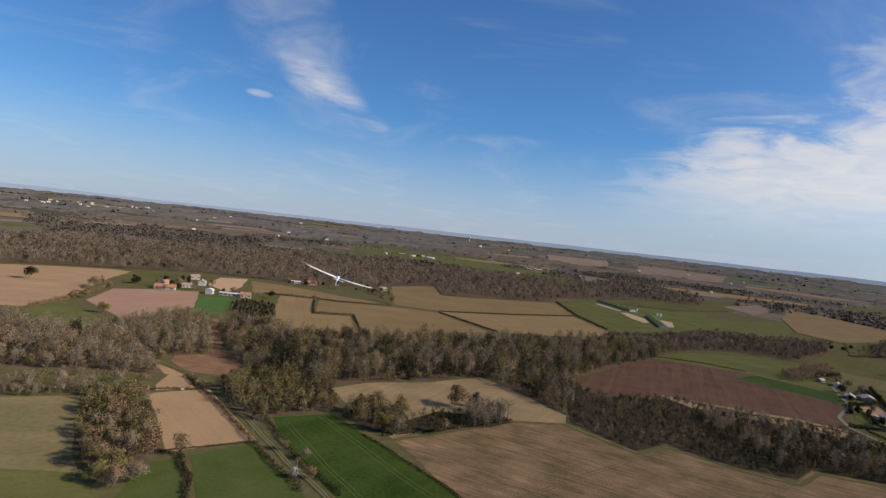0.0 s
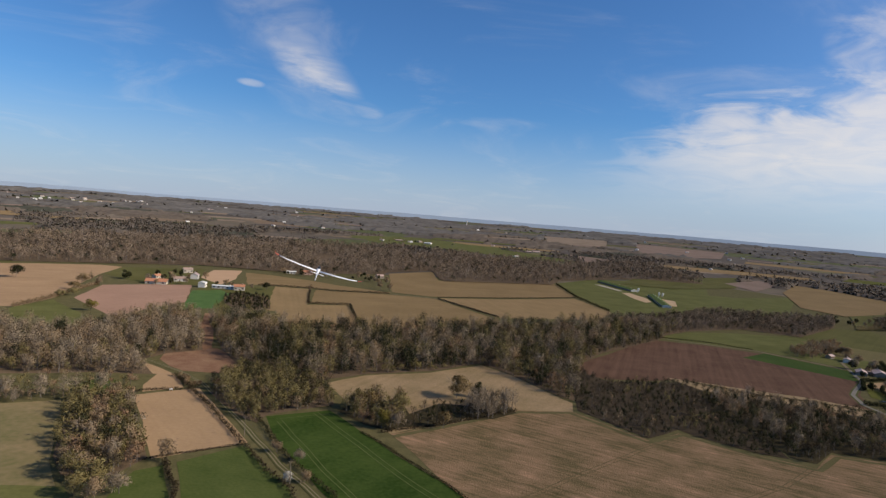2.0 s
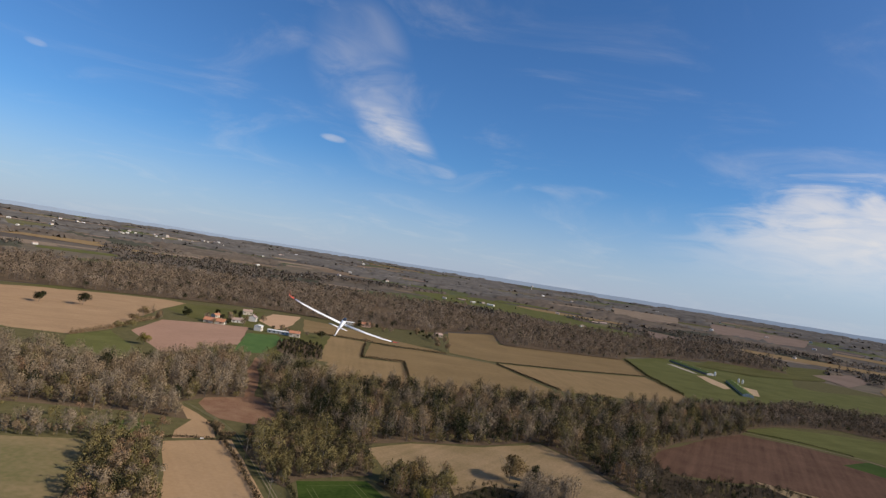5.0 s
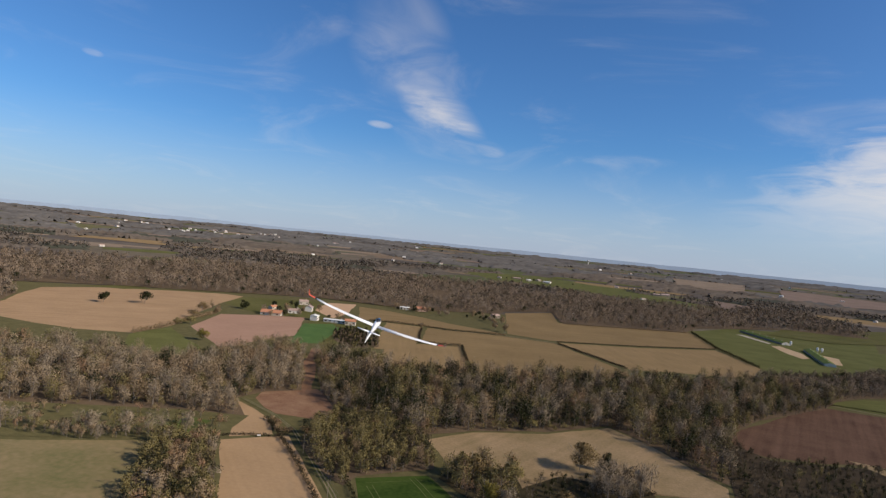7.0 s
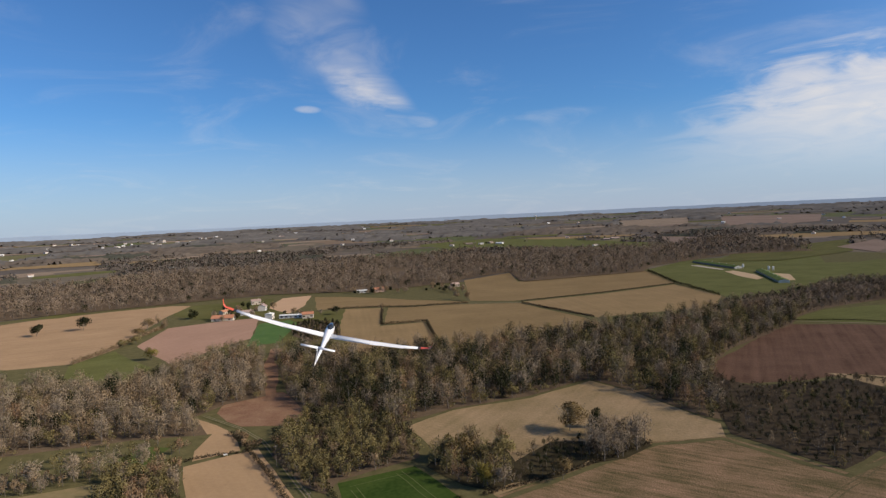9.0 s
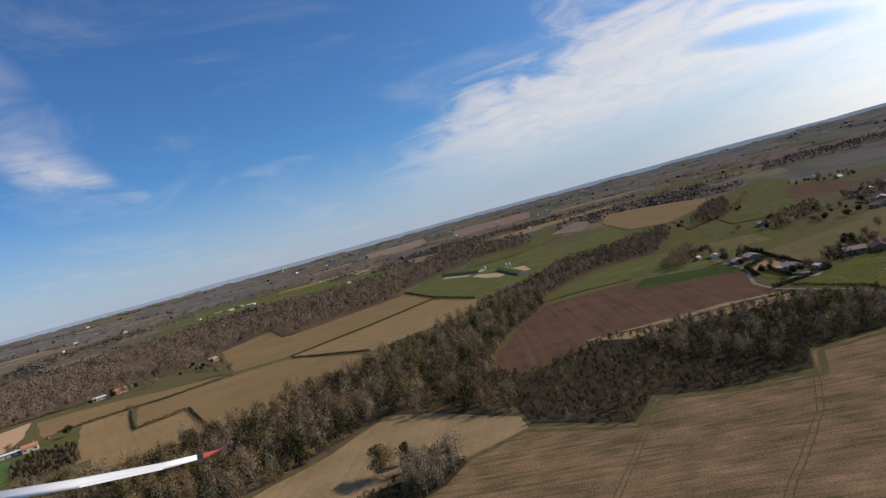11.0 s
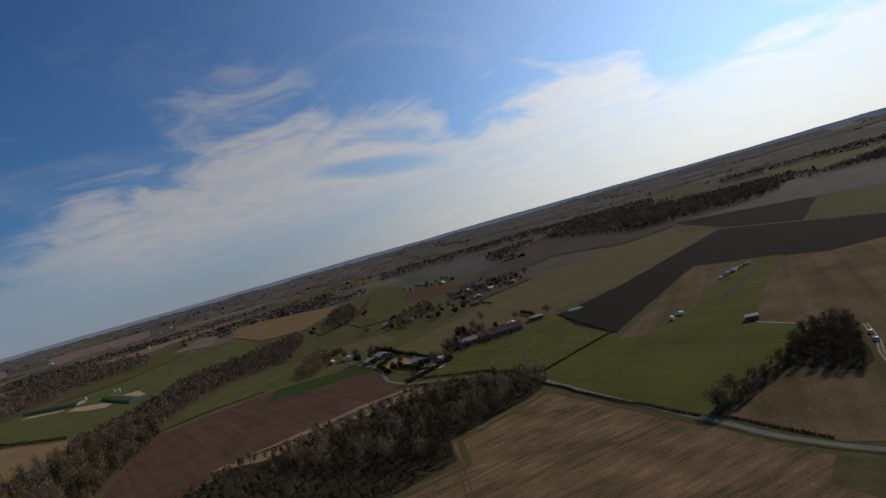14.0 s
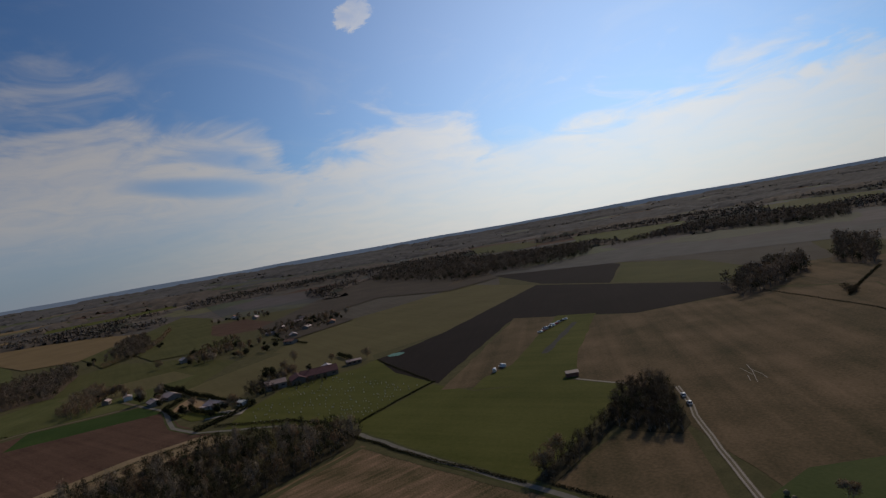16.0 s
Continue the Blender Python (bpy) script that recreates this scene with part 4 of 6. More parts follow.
def plant(kinds, pts, rng, weights=None, size=(0.8, 1.2), pale=0.0):
    """Copies of tree arrays at places, as arrays."""
    pick = rng.choice(len(kinds), len(pts), p=weights)
    out = []
    for k, (v, f, m) in enumerate(kinds):
        at = pts[pick == k]
        if not len(at):
            continue
        a, s = rng.uniform(0, 2 * np.pi, len(at)), rng.uniform(*size, len(at))
        c, sn = np.cos(a) * s, np.sin(a) * s
        x = v[None, :, 0] * c[:, None] - v[None, :, 1] * sn[:, None] + at[:, None, 0]
        y = v[None, :, 0] * sn[:, None] + v[None, :, 1] * c[:, None] + at[:, None, 1]
        z = v[None, :, 2] * s[:, None] + land_np(at[:, 0], at[:, 1])[:, None]
        faces = f[None] + (np.arange(len(at)) * len(v))[:, None, None]
        tone = np.tile(m, (len(at), 1))
        for base, choice in MIXED.items():
            patch = np.array([noise.noise(Vector((px * 0.016, py * 0.016, base))) for px, py in at])
            u = np.clip(0.5 + pale + 0.5 * patch + rng.normal(0, 0.2, len(at)), 0, 0.999)
            tone = np.where(tone == base, np.array(choice)[(u * len(choice)).astype(int)][:, None], tone)
        nx = v[None, :, 3] * np.cos(a)[:, None] - v[None, :, 4] * np.sin(a)[:, None]
        ny = v[None, :, 3] * np.sin(a)[:, None] + v[None, :, 4] * np.cos(a)[:, None]
        out.append((np.stack([x, y, z, nx, ny, np.broadcast_to(v[None, :, 5], nx.shape)], -1).reshape(-1, 6), faces.reshape(-1, 3), tone.ravel()))
    return stack(out)


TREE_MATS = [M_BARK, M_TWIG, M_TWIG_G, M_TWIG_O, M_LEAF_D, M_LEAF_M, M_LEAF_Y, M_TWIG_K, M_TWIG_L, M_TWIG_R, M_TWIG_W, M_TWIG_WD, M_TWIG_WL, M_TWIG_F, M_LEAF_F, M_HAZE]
# tones within a kind, dark to light: neighbours in a wood share them in loose patches
MIXED = {1: [7, 3, 1, 9, 1, 1, 2, 8], 5: [5, 5, 7, 3], 7: [4, 7, 7, 11], 10: [11, 11, 10, 10, 10, 12]}
TALL = ([tree_arrays(10 + i, 15 + 1.3 * (i % 3), 4.8 + 0.5 * (i % 2), 400, 1.0, 0.36, limbs=4, low=0.0, mat=1, rise=0.9, clumps=18) for i in range(4)]
        + [tree_arrays(20 + i, 15.5 + i, 4.4, 380, 1.3, 0.24, limbs=7, low=0.05, mat=2, rise=1.0, clumps=18) for i in range(2)]
        + [tree_arrays(30 + i, 14.0 + i, 4.9, 400, 0.9, 0.40, limbs=3, low=0.0, mat=3, rise=0.8, clumps=16) for i in range(2)]
        + [tree_arrays(40, 12.5, 4.4, 360, 0.9, 0.50, low=0.1, mat=4, clumps=14)])
SHRUB = [tree_arrays(100 + i, 4.2 + i, 2.8, 80, 0.9, 0.42, limbs=0, low=0.0, sides=3, mat=(1, 3, 5)[i], clumps=6) for i in range(3)]
BUSHY = ([tree_arrays(50 + i, 7.5 + i, 3.0, 210, 0.75, 0.42, limbs=3, low=0.03, mat=3 + 2 * i, clumps=9) for i in range(2)]
         + [tree_arrays(60 + i, 8 + i, 3.0, 190, 0.85, 0.36, limbs=3, low=0.08, mat=1, clumps=9) for i in range(2)]
         + [tree_arrays(66, 8.0, 3.2, 200, 0.8, 0.44, limbs=3, low=0.08, mat=4, clumps=9)])
BELT = ([tree_arrays(55 + i, 8.5 + i, 3.1, 180, 0.85, 0.32, limbs=4, low=0.08, mat=7, clumps=9) for i in range(3)]
        + [tree_arrays(58, 8, 2.8, 180, 0.75, 0.40, limbs=3, low=0.05, mat=5, clumps=8), tree_arrays(59, 7, 2.8, 180, 0.75, 0.44, limbs=3, low=0.04, mat=4, clumps=8), tree_arrays(63, 9.5, 2.8, 170, 0.9, 0.28, limbs=5, low=0.15, mat=1, clumps=9)])
# trees seen against the sun: the silhouette's shade is in their twig colour
BACKLIT_T = [tree_arrays(75 + i, 12.5 + i, 3.8, 330, 1.3, 0.24, limbs=10, low=0.1, mat=7, rise=0.9, clumps=14) for i in range(3)]
MID = ([tree_arrays(70 + i, 15 + i, 5.4, 84, 1.7, 0.80, low=0.02, rise=0.9, limbs=0, sides=3, mat=10, clumps=9) for i in range(3)]
       + [tree_arrays(80, 15, 5.2, 84, 1.7, 0.80, low=0.02, rise=0.9, limbs=0, sides=3, mat=12, clumps=9), tree_arrays(81, 14, 5.4, 84, 1.7, 0.80, low=0.02, rise=0.9, limbs=0, sides=3, mat=11, clumps=9),
          tree_arrays(82, 12, 4.8, 84, 1.5, 0.9, low=0.02, limbs=0, sides=3, mat=4, clumps=9)])

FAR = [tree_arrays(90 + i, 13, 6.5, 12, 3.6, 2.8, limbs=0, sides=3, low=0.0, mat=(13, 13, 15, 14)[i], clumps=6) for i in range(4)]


def wood(label, kinds, poly, spacing, weights=None, size=(0.8, 1.2), seed=1, floor=True, under=None, gaps=0.0, pale=0.0, shrubs=0.0):
    rng = np.random.default_rng(seed)
    if floor:
        field("dark scrub and painted shade under the trees" if under else "brown leaf litter under the trees", under or M_LITTER, poly, "woodland floor", "woodland_floor")
    pts = spread(poly, spacing, rng)
    if gaps:
        pts = pts[[noise.noise(Vector((px * 0.011, py * 0.008, 5.0))) + 0.35 * noise.noise(Vector((px * 0.04, py * 0.03, 1.0))) < gaps for px, py in pts]]
    v, f, m = plant(kinds, pts, rng, weights, size, pale)
    if shrubs:
        v, f, m = stack([(v, f, m), plant(SHRUB, spread(poly, shrubs, rng), rng, None, (0.6, 1.25), pale)])
    ob = new("woodland", mesh_arrays("woodland", v, f, TREE_MATS, m))
    tagged(ob, label, "woodland", kind="stuff")


W_TALL = [0.10, 0.10, 0.10, 0.10, 0.08, 0.08, 0.05, 0.05, 0.04, 0.06, 0.05, 0.10, 0.09]
STAND = TALL + BUSHY[:4]
# pale paints the light in: front-lit left wood lighter, backlit valley wood darker
wood("tall bare brown trees in early spring", STAND, [(-420, 380), (-400, 450), (-330, 470), (-285, 470), (-262, 490), (-248, 540), (-232, 575), (-214, 580), (-160, 452), (-178, 436), (-186, 412), (-164, 385), (-200, 378), (-236, 364), (-290, 342)], 7.4, W_TALL, (0.65, 1.2), seed=2, pale=0.26, shrubs=7.0)
wood("tall bare brown trees along the valley", STAND, [(-196, 560), (-174, 580), (-102, 552), (60, 632), (173, 694), (275, 716), (226, 636), (151, 555), (118, 505), (92, 400), (84, 407), (58, 453), (38, 478), (1, 444), (-40, 424), (-68, 400), (-98, 414), (-122, 418), (-148, 456)], 7.6, W_TALL, (0.65, 1.2), seed=3, pale=-0.37, shrubs=7.0)
wood("thicket of bushy olive-green young trees beside the crop", BUSHY[:2] + BUSHY[:1] + BUSHY[2:3] + TALL[6:7], [(-128, 392), (-122, 414), (-98, 412), (-70, 402), (-56, 380), (-50, 354), (-80, 330), (-82, 318), (-92, 324), (-119, 357)], 4.7, [0.4, 0.22, 0.2, 0.1, 0.08], (0.75, 1.15), seed=25, pale=-0.1)
wood("bushy olive-grey young trees beside the meadow", BUSHY[:1] + BUSHY[:4], [(-182, 329), (-157, 343), (-112, 268), (-116, 250), (-134, 246), (-147, 262)], 4.6, [0.3, 0.22, 0.14, 0.17, 0.17], seed=4)
wood("ragged row of grey-brown trees above the meadow", BUSHY[2:4] + TALL[4:6], [(-290, 318), (-262, 314), (-225, 310), (-194, 323), (-174, 336), (-180, 347), (-200, 338), (-230, 328), (-262, 326), (-292, 332)], 5.2, [0.35, 0.35, 0.15, 0.15], (0.5, 0.9), seed=22, floor=False)
wood("patchy brown scrub on the grass strip", SHRUB + BUSHY[2:4], [(-290, 336), (-236, 358), (-200, 374), (-166, 380), (-160, 352), (-200, 344), (-240, 334)], 7.5, None, (0.5, 0.9), seed=28, floor=False, gaps=0.1)
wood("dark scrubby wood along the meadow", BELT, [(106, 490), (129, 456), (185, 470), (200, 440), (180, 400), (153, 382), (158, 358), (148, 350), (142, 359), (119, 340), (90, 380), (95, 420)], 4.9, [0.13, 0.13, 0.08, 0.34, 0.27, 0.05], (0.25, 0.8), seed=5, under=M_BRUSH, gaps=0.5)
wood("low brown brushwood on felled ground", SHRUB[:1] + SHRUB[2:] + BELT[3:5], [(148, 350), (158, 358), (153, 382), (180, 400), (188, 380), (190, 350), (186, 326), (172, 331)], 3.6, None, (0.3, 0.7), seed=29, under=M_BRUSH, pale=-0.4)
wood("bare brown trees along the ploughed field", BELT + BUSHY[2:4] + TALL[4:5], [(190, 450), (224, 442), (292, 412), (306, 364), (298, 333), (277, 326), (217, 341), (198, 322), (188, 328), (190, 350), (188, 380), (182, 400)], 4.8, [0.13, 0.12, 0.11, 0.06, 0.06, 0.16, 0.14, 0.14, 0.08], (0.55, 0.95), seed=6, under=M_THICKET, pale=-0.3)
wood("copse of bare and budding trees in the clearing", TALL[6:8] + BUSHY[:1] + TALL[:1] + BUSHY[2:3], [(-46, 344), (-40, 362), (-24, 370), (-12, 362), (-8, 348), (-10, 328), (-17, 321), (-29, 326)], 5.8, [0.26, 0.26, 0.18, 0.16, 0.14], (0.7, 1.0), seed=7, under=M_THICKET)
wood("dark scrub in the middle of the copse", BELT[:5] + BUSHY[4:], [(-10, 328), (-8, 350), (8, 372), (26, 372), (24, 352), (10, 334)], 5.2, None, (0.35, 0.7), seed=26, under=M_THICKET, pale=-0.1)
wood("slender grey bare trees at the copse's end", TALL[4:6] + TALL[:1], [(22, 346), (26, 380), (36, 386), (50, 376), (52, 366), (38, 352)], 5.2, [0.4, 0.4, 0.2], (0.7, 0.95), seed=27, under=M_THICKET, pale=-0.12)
# the dark floor sheet here paints the clump's shadow on the ground
wood("clump of bare trees by the track, darkened as if backlit", BACKLIT_T, [(290, 215), (334, 214), (342, 198), (330, 193), (286, 184), (275, 187), (280, 204)], 4.6, None, (0.55, 0.8), seed=8, under=M_THICKET)
wood("ragged row of bare trees from lane to clump, darkened as if backlit", BELT[:3] + BACKLIT_T[:1], [(234, 226), (238, 233), (273, 224), (306, 213), (303, 207), (270, 216)], 4.0, [0.25, 0.25, 0.25, 0.25], (0.4, 0.75), seed=16, under=M_THICKET)
wood("bare trees along the lane by the white house", BUSHY[2:4] + BELT[5:], [(357, 632), (388, 660), (418, 690), (445, 706), (450, 696), (408, 640), (366, 606), (350, 606)], 5.4, None, (0.7, 1.05), seed=17, floor=False)
wood("strip of dark bare trees on the pastures", MID, [(653, 932), (822, 1094), (861, 1097), (745, 953), (629, 841), (595, 839)], 8, [0.15, 0.15, 0.1, 0.04, 0.36, 0.2], (0.6, 0.9), seed=18, floor=False)
wood("dark hedgerow trees by the hamlet gardens", BUSHY[:4] + BELT[3:5], [(554, 700), (615, 732), (659, 742), (690, 748), (668, 715), (590, 660), (546, 647), (512, 642)], 9.0, None, (0.7, 1.1), seed=19, floor=False)
wood("dark garden trees among the hamlet houses", BUSHY[:4] + BELT[:5], [(670, 640), (720, 716), (800, 726), (830, 700), (760, 650), (700, 600)], 11, None, (0.6, 1.0), seed=23, floor=False)
wood("dark trees and shrubs before the barn", BELT, [(390, 446), (402, 440), (414, 428), (406, 422), (388, 436)], 4.6, [0.15, 0.15, 0.15, 0.2, 0.3, 0.05], (0.5, 0.8), seed=24, floor=False)
wood("dark trees and shrubs round the farm", BELT, [(378, 472), (415, 488), (440, 486), (430, 470), (404, 466), (386, 448), (374, 452)], 5.2, [0.15, 0.15, 0.15, 0.2, 0.3, 0.05], (0.6, 1.0), seed=20, floor=False)
wood("dark copse beyond the tilled field", MID, [(630, 154), (549, 146), (592, 119), (662, 85), (726, 80), (721, 110)], 7.5, [0.1, 0.1, 0.1, 0.02, 0.42, 0.26], seed=9)
wood("dark copse on the slope", MID, [(699, 61), (646, 38), (799, 0), (889, 22)], 8, [0.1, 0.1, 0.1, 0.02, 0.42, 0.26], seed=10)
wood("bare woodland belt behind the sheds' pasture", MID, [(184, 725), (235, 775), (300, 812), (398, 905), (487, 905), (598, 935), (531, 835), (429, 735), (373, 761), (288, 712), (231, 656), (205, 665)], 7.2, [0.15, 0.15, 0.12, 0.04, 0.34, 0.2], (0.55, 0.85), seed=11)
wood("wide brown woodland across the valley", MID, [(-704, 741), (-600, 830), (-463, 912), (-374, 973), (-197, 977), (-88, 1060), (-86, 1100), (-9, 1195), (6, 1050), (14, 1030), (205, 1115), (238, 1205), (443, 1394), (600, 1400), (668, 2000), (366, 1700), (145, 1700), (-159, 1800), (-543, 1519), (-826, 1365), (-1034, 1054)], 13.6, [0.26, 0.24, 0.22, 0.12, 0.07, 0.09], (0.65, 1.35), seed=12, gaps=0.36)
wood("bare woodland beyond the left field", MID, [(-704, 741), (-1034, 1054), (-1100, 900), (-800, 560), (-600, 480), (-520, 540), (-604, 672)], 11, [0.26, 0.24, 0.22, 0.12, 0.07, 0.09], (0.65, 1.25), seed=13, gaps=0.36)
# dark kinds prevail in woods towards the sun, standing in for backlight
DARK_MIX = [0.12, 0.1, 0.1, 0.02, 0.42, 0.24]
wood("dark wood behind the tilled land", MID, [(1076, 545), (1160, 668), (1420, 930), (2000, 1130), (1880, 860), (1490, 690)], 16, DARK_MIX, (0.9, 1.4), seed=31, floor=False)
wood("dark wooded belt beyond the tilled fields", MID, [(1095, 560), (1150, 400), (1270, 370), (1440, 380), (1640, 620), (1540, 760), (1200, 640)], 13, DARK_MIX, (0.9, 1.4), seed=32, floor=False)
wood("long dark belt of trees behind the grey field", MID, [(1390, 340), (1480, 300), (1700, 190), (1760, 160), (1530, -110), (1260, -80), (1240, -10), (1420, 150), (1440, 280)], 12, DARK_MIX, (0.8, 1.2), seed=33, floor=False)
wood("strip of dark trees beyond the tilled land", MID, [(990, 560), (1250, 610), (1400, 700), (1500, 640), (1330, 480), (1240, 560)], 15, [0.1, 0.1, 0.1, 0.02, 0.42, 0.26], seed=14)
wood("dark conifer plantation by the lawn", [tree_arrays(130 + i, 7, 2.0, 220, 0.9, 0.5, limbs=3, low=0.05, mat=(5, 5, 4)[i], clumps=8) for i in range(3)], [(-229, 691), (-226, 727), (-186, 715), (-164, 640), (-182, 615), (-212, 646)], 5.0, None, (0.5, 0.8), seed=15)


FAR_FIELDS += [
    [(1098, 3511), (1478, 3226), (1197, 2650), (814, 2521)], [(597, 3608), (966, 3612), (794, 2979), (490, 2838)],
    [(231, 3061), (471, 3162), (427, 2869), (206, 2738)], [(-334, 2257), (-85, 2489), (96, 2291), (214, 2154), (427, 1837), (276, 1700), (-163, 1906)],
    [(444, 2190), (548, 2074), (626, 1983), (438, 1826)], [(619, 1063), (743, 1343), (908, 1590), (950, 1500), (961, 1341), (886, 1075), (836, 1040), (757, 1057), (644, 984)], [(679, 1477), (852, 1657), (841, 1541), (670, 1314)],
    [(464, 1450), (822, 1705), (649, 1357)], [(1130, 900), (1500, 1000), (1500, 700), (1033, 483)], [(1107, 382), (1345, 317), (1094, 36), (734, 50)],
    [(2146, 554), (2038, 196), (1773, 176), (1476, 294), (1749, 463)], [(2401, 1022), (2441, 863), (2048, 630), (1884, 656), (1929, 814)],
    [(2173, 21), (2188, -145), (1988, -300), (1683, -224), (1628, -59)], [(1406, 289), (1389, 178), (1352, 149), (1214, 153), (1295, 236)],
]


def wooded(x, y):
    """How far a place on the distant plain lies inside a wood; below 0 the land is open. Woods lie closer together towards the east."""
    cover = noise.noise(Vector((x * 0.0019, y * 0.0030, 7.0))) + 0.5 * noise.noise(Vector((x * 0.006, y * 0.008, 2.0))) + 0.18 * noise.noise(Vector((x * 0.03, y * 0.03, 4.0)))
    return cover - (0.0 if y > 0.8 * x else -0.20)


def far_country():
    """Distant woods: a closed canopy of crowns some ten metres high over the wooded parts of the plain."""
    rng = np.random.default_rng(21)
    az = np.radians(np.arange(-62, 118, 0.26))
    r = np.concatenate([np.arange(1330, 2300, 12.0), np.arange(2300, 4760, 20.0)])
    rr, aa = np.meshgrid(r, az, indexing="ij")
    rr, aa = rr + rng.uniform(-4, 4, rr.shape), aa + np.radians(rng.uniform(-0.09, 0.09, aa.shape))
    pts = np.stack([CX + rr * np.sin(aa), CY + rr * np.cos(aa)], -1).reshape(-1, 2)
    cover = np.array([wooded(x, y) for x, y in pts])
    for poly in FAR_FIELDS:
        cover[inside(pts, poly)] = -1
    cover -= np.clip((1560 - np.hypot(pts[:, 0] - CX, pts[:, 1] - CY)) / 230, 0, 1) * 0.7
    trees = cover > 0
    near = np.hypot(pts[:, 0] - CX, pts[:, 1] - CY) < 2300
    tall = np.where(trees, rng.uniform(4.5, 13.5, len(pts)) * np.clip(0.25 + cover / 0.12, 0, 1) * np.where(near, 0.6, 1), -0.3)
    co = np.column_stack([pts, land_np(pts[:, 0], pts[:, 1]) + tall])
    rows, cols = rr.shape
    at = np.arange(rows * cols).reshape(rows, cols)
    a, b, c, d = at[:-1, :-1].ravel(), at[1:, :-1].ravel(), at[1:, 1:].ravel(), at[:-1, 1:].ravel()
    keep = trees[a].astype(int) + trees[b] + trees[c] + trees[d] >= 2
    f = np.concatenate([np.column_stack([a, d, c])[keep], np.column_stack([a, c, b])[keep]])
    facing = np.zeros((len(pts), 3))
    n = np.cross(co[f[:, 1]] - co[f[:, 0]], co[f[:, 2]] - co[f[:, 0]])
    n *= np.sign(n[:, 2:3]) + 1e-9
    for k in range(3):
        np.add.at(facing, f[:, k], n)
    facing /= np.linalg.norm(facing, axis=1)[:, None] + 1e-9
    facing += (0, 0, 0.45)
    facing /= np.linalg.norm(facing, axis=1)[:, None]
    used = np.unique(f)
    back = np.zeros(len(pts), int)
    back[used] = np.arange(len(used))
    mid = co[f[:, 0]]
    ever = np.array([noise.noise(Vector((x * 0.004, y * 0.004, 9.0))) > 0.32 for x, y, z in mid])
    # past some 2700 m the crowns take the haze-greyed material
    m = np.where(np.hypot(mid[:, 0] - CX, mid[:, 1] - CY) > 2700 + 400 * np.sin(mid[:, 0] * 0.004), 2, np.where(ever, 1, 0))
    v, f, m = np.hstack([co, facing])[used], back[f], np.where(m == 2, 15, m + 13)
    spots = pts[trees & near]
    spots = spots[rng.random(len(spots)) < 0.55] + rng.uniform(-3, 3, (1, 2))
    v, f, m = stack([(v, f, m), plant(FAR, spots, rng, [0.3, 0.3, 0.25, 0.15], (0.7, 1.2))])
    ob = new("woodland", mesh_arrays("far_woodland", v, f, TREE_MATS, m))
    tagged(ob, "distant brown woods over the plain", "woodland", kind="stuff")


far_country()


def tree(label, x, y, h, r, twigs, length, width, mat, seed, low=0.3, group=""):
    """A single tree as a thing: trunk with limbs, and crown."""
    v, f, m = tree_arrays(seed, h, r, twigs, length, width, limbs=9, low=low, sides=7, mat=1)
    top = holder("tree", pose(x, y, land(x, y)), label, "tree", group)
    for name, which, material in (("trunk", 0, M_BARK), ("crown", 1, mat)):
        ft = f[m == which]
        used = np.unique(ft)
        back = np.zeros(len(v), int)
        back[used] = np.arange(len(used))
        ob = new(name, mesh_arrays(name, v[used], back[ft], [material], np.zeros(len(ft), int)))
        ob.parent = top
    return top


BARE, GREYT, OLIVET = "bare brown deciduous tree", "pale grey bare tree", "budding olive-brown tree"
SEEDS = iter(range(200, 400))


def lone(label, x, y, h, r, twigs, length, width, mat):
    tree(label, x, y, h, r, twigs, length, width, mat, next(SEEDS), low=0.12 if mat in (M_LEAF_D, M_BLOSSOM, M_TWIG_O) else 0.2)


lone('dark round evergreen tree alone in the stubble', -501, 683, 14, 7, 900, 1.3, 0.8, M_LEAF_D)
lone('dark round evergreen tree in the stubble field', -470, 712, 16, 8.5, 1000, 1.3, 0.8, M_LEAF_D)
lone('round russet-brown tree in the clearing', 18, 386, 14.5, 9.5, 1700, 0.9, 0.55, M_RUSSET)
lone('small budding tree at the wood edge', -9, 441, 9, 4.5, 500, 0.9, 0.5, M_TWIG_O)
lone('yellow-budded tree at the pasture corner', -300, 560, 11, 6.5, 800, 1.0, 0.5, M_LEAF_Y)
lone('pale flowering blossom tree in the wood', -40, 452, 17, 3.6, 700, 1.0, 0.3, M_TWIG_G)
lone('white blossoming bush beside the track', -51, 256, 4.5, 2.6, 600, 0.6, 0.3, M_BLOSSOM)
lone('pale budding tree in the garden', 224, 146, 5, 3.2, 900, 0.6, 0.26, M_TWIG_L)
lone(BARE + ' in the hedge', -103, 266, 11, 5.0, 900, 1.0, 0.26, M_TWIG)
lone(OLIVET + ' at the meadow corner', -128, 245, 12, 5.6, 900, 1.0, 0.4, M_TWIG_O)
lone(OLIVET + ' beside the pasture', -118, 240, 11, 5.0, 900, 1.0, 0.4, M_TWIG_O)
lone(GREYT + ' beside the pasture', -107, 236, 9.5, 4.6, 900, 1.0, 0.26, M_TWIG_G)
lone(BARE + ' beside the pasture', -112, 229, 9, 4.4, 800, 1.0, 0.3, M_TWIG)
lone(GREYT + ' in the young wood', -121, 258, 12, 3.8, 800, 1.0, 0.26, M_TWIG_G)
lone(OLIVET + ' beside the hedge', -121, 232, 10, 5.0, 900, 1.0, 0.34, M_TWIG_O)
lone(BARE + ' at the field corner', -134, 250, 11, 4.8, 900, 1.0, 0.26, M_TWIG)
lone(BARE + ' in the young wood', -140, 275, 11, 4.0, 800, 1.0, 0.26, M_TWIG_L)
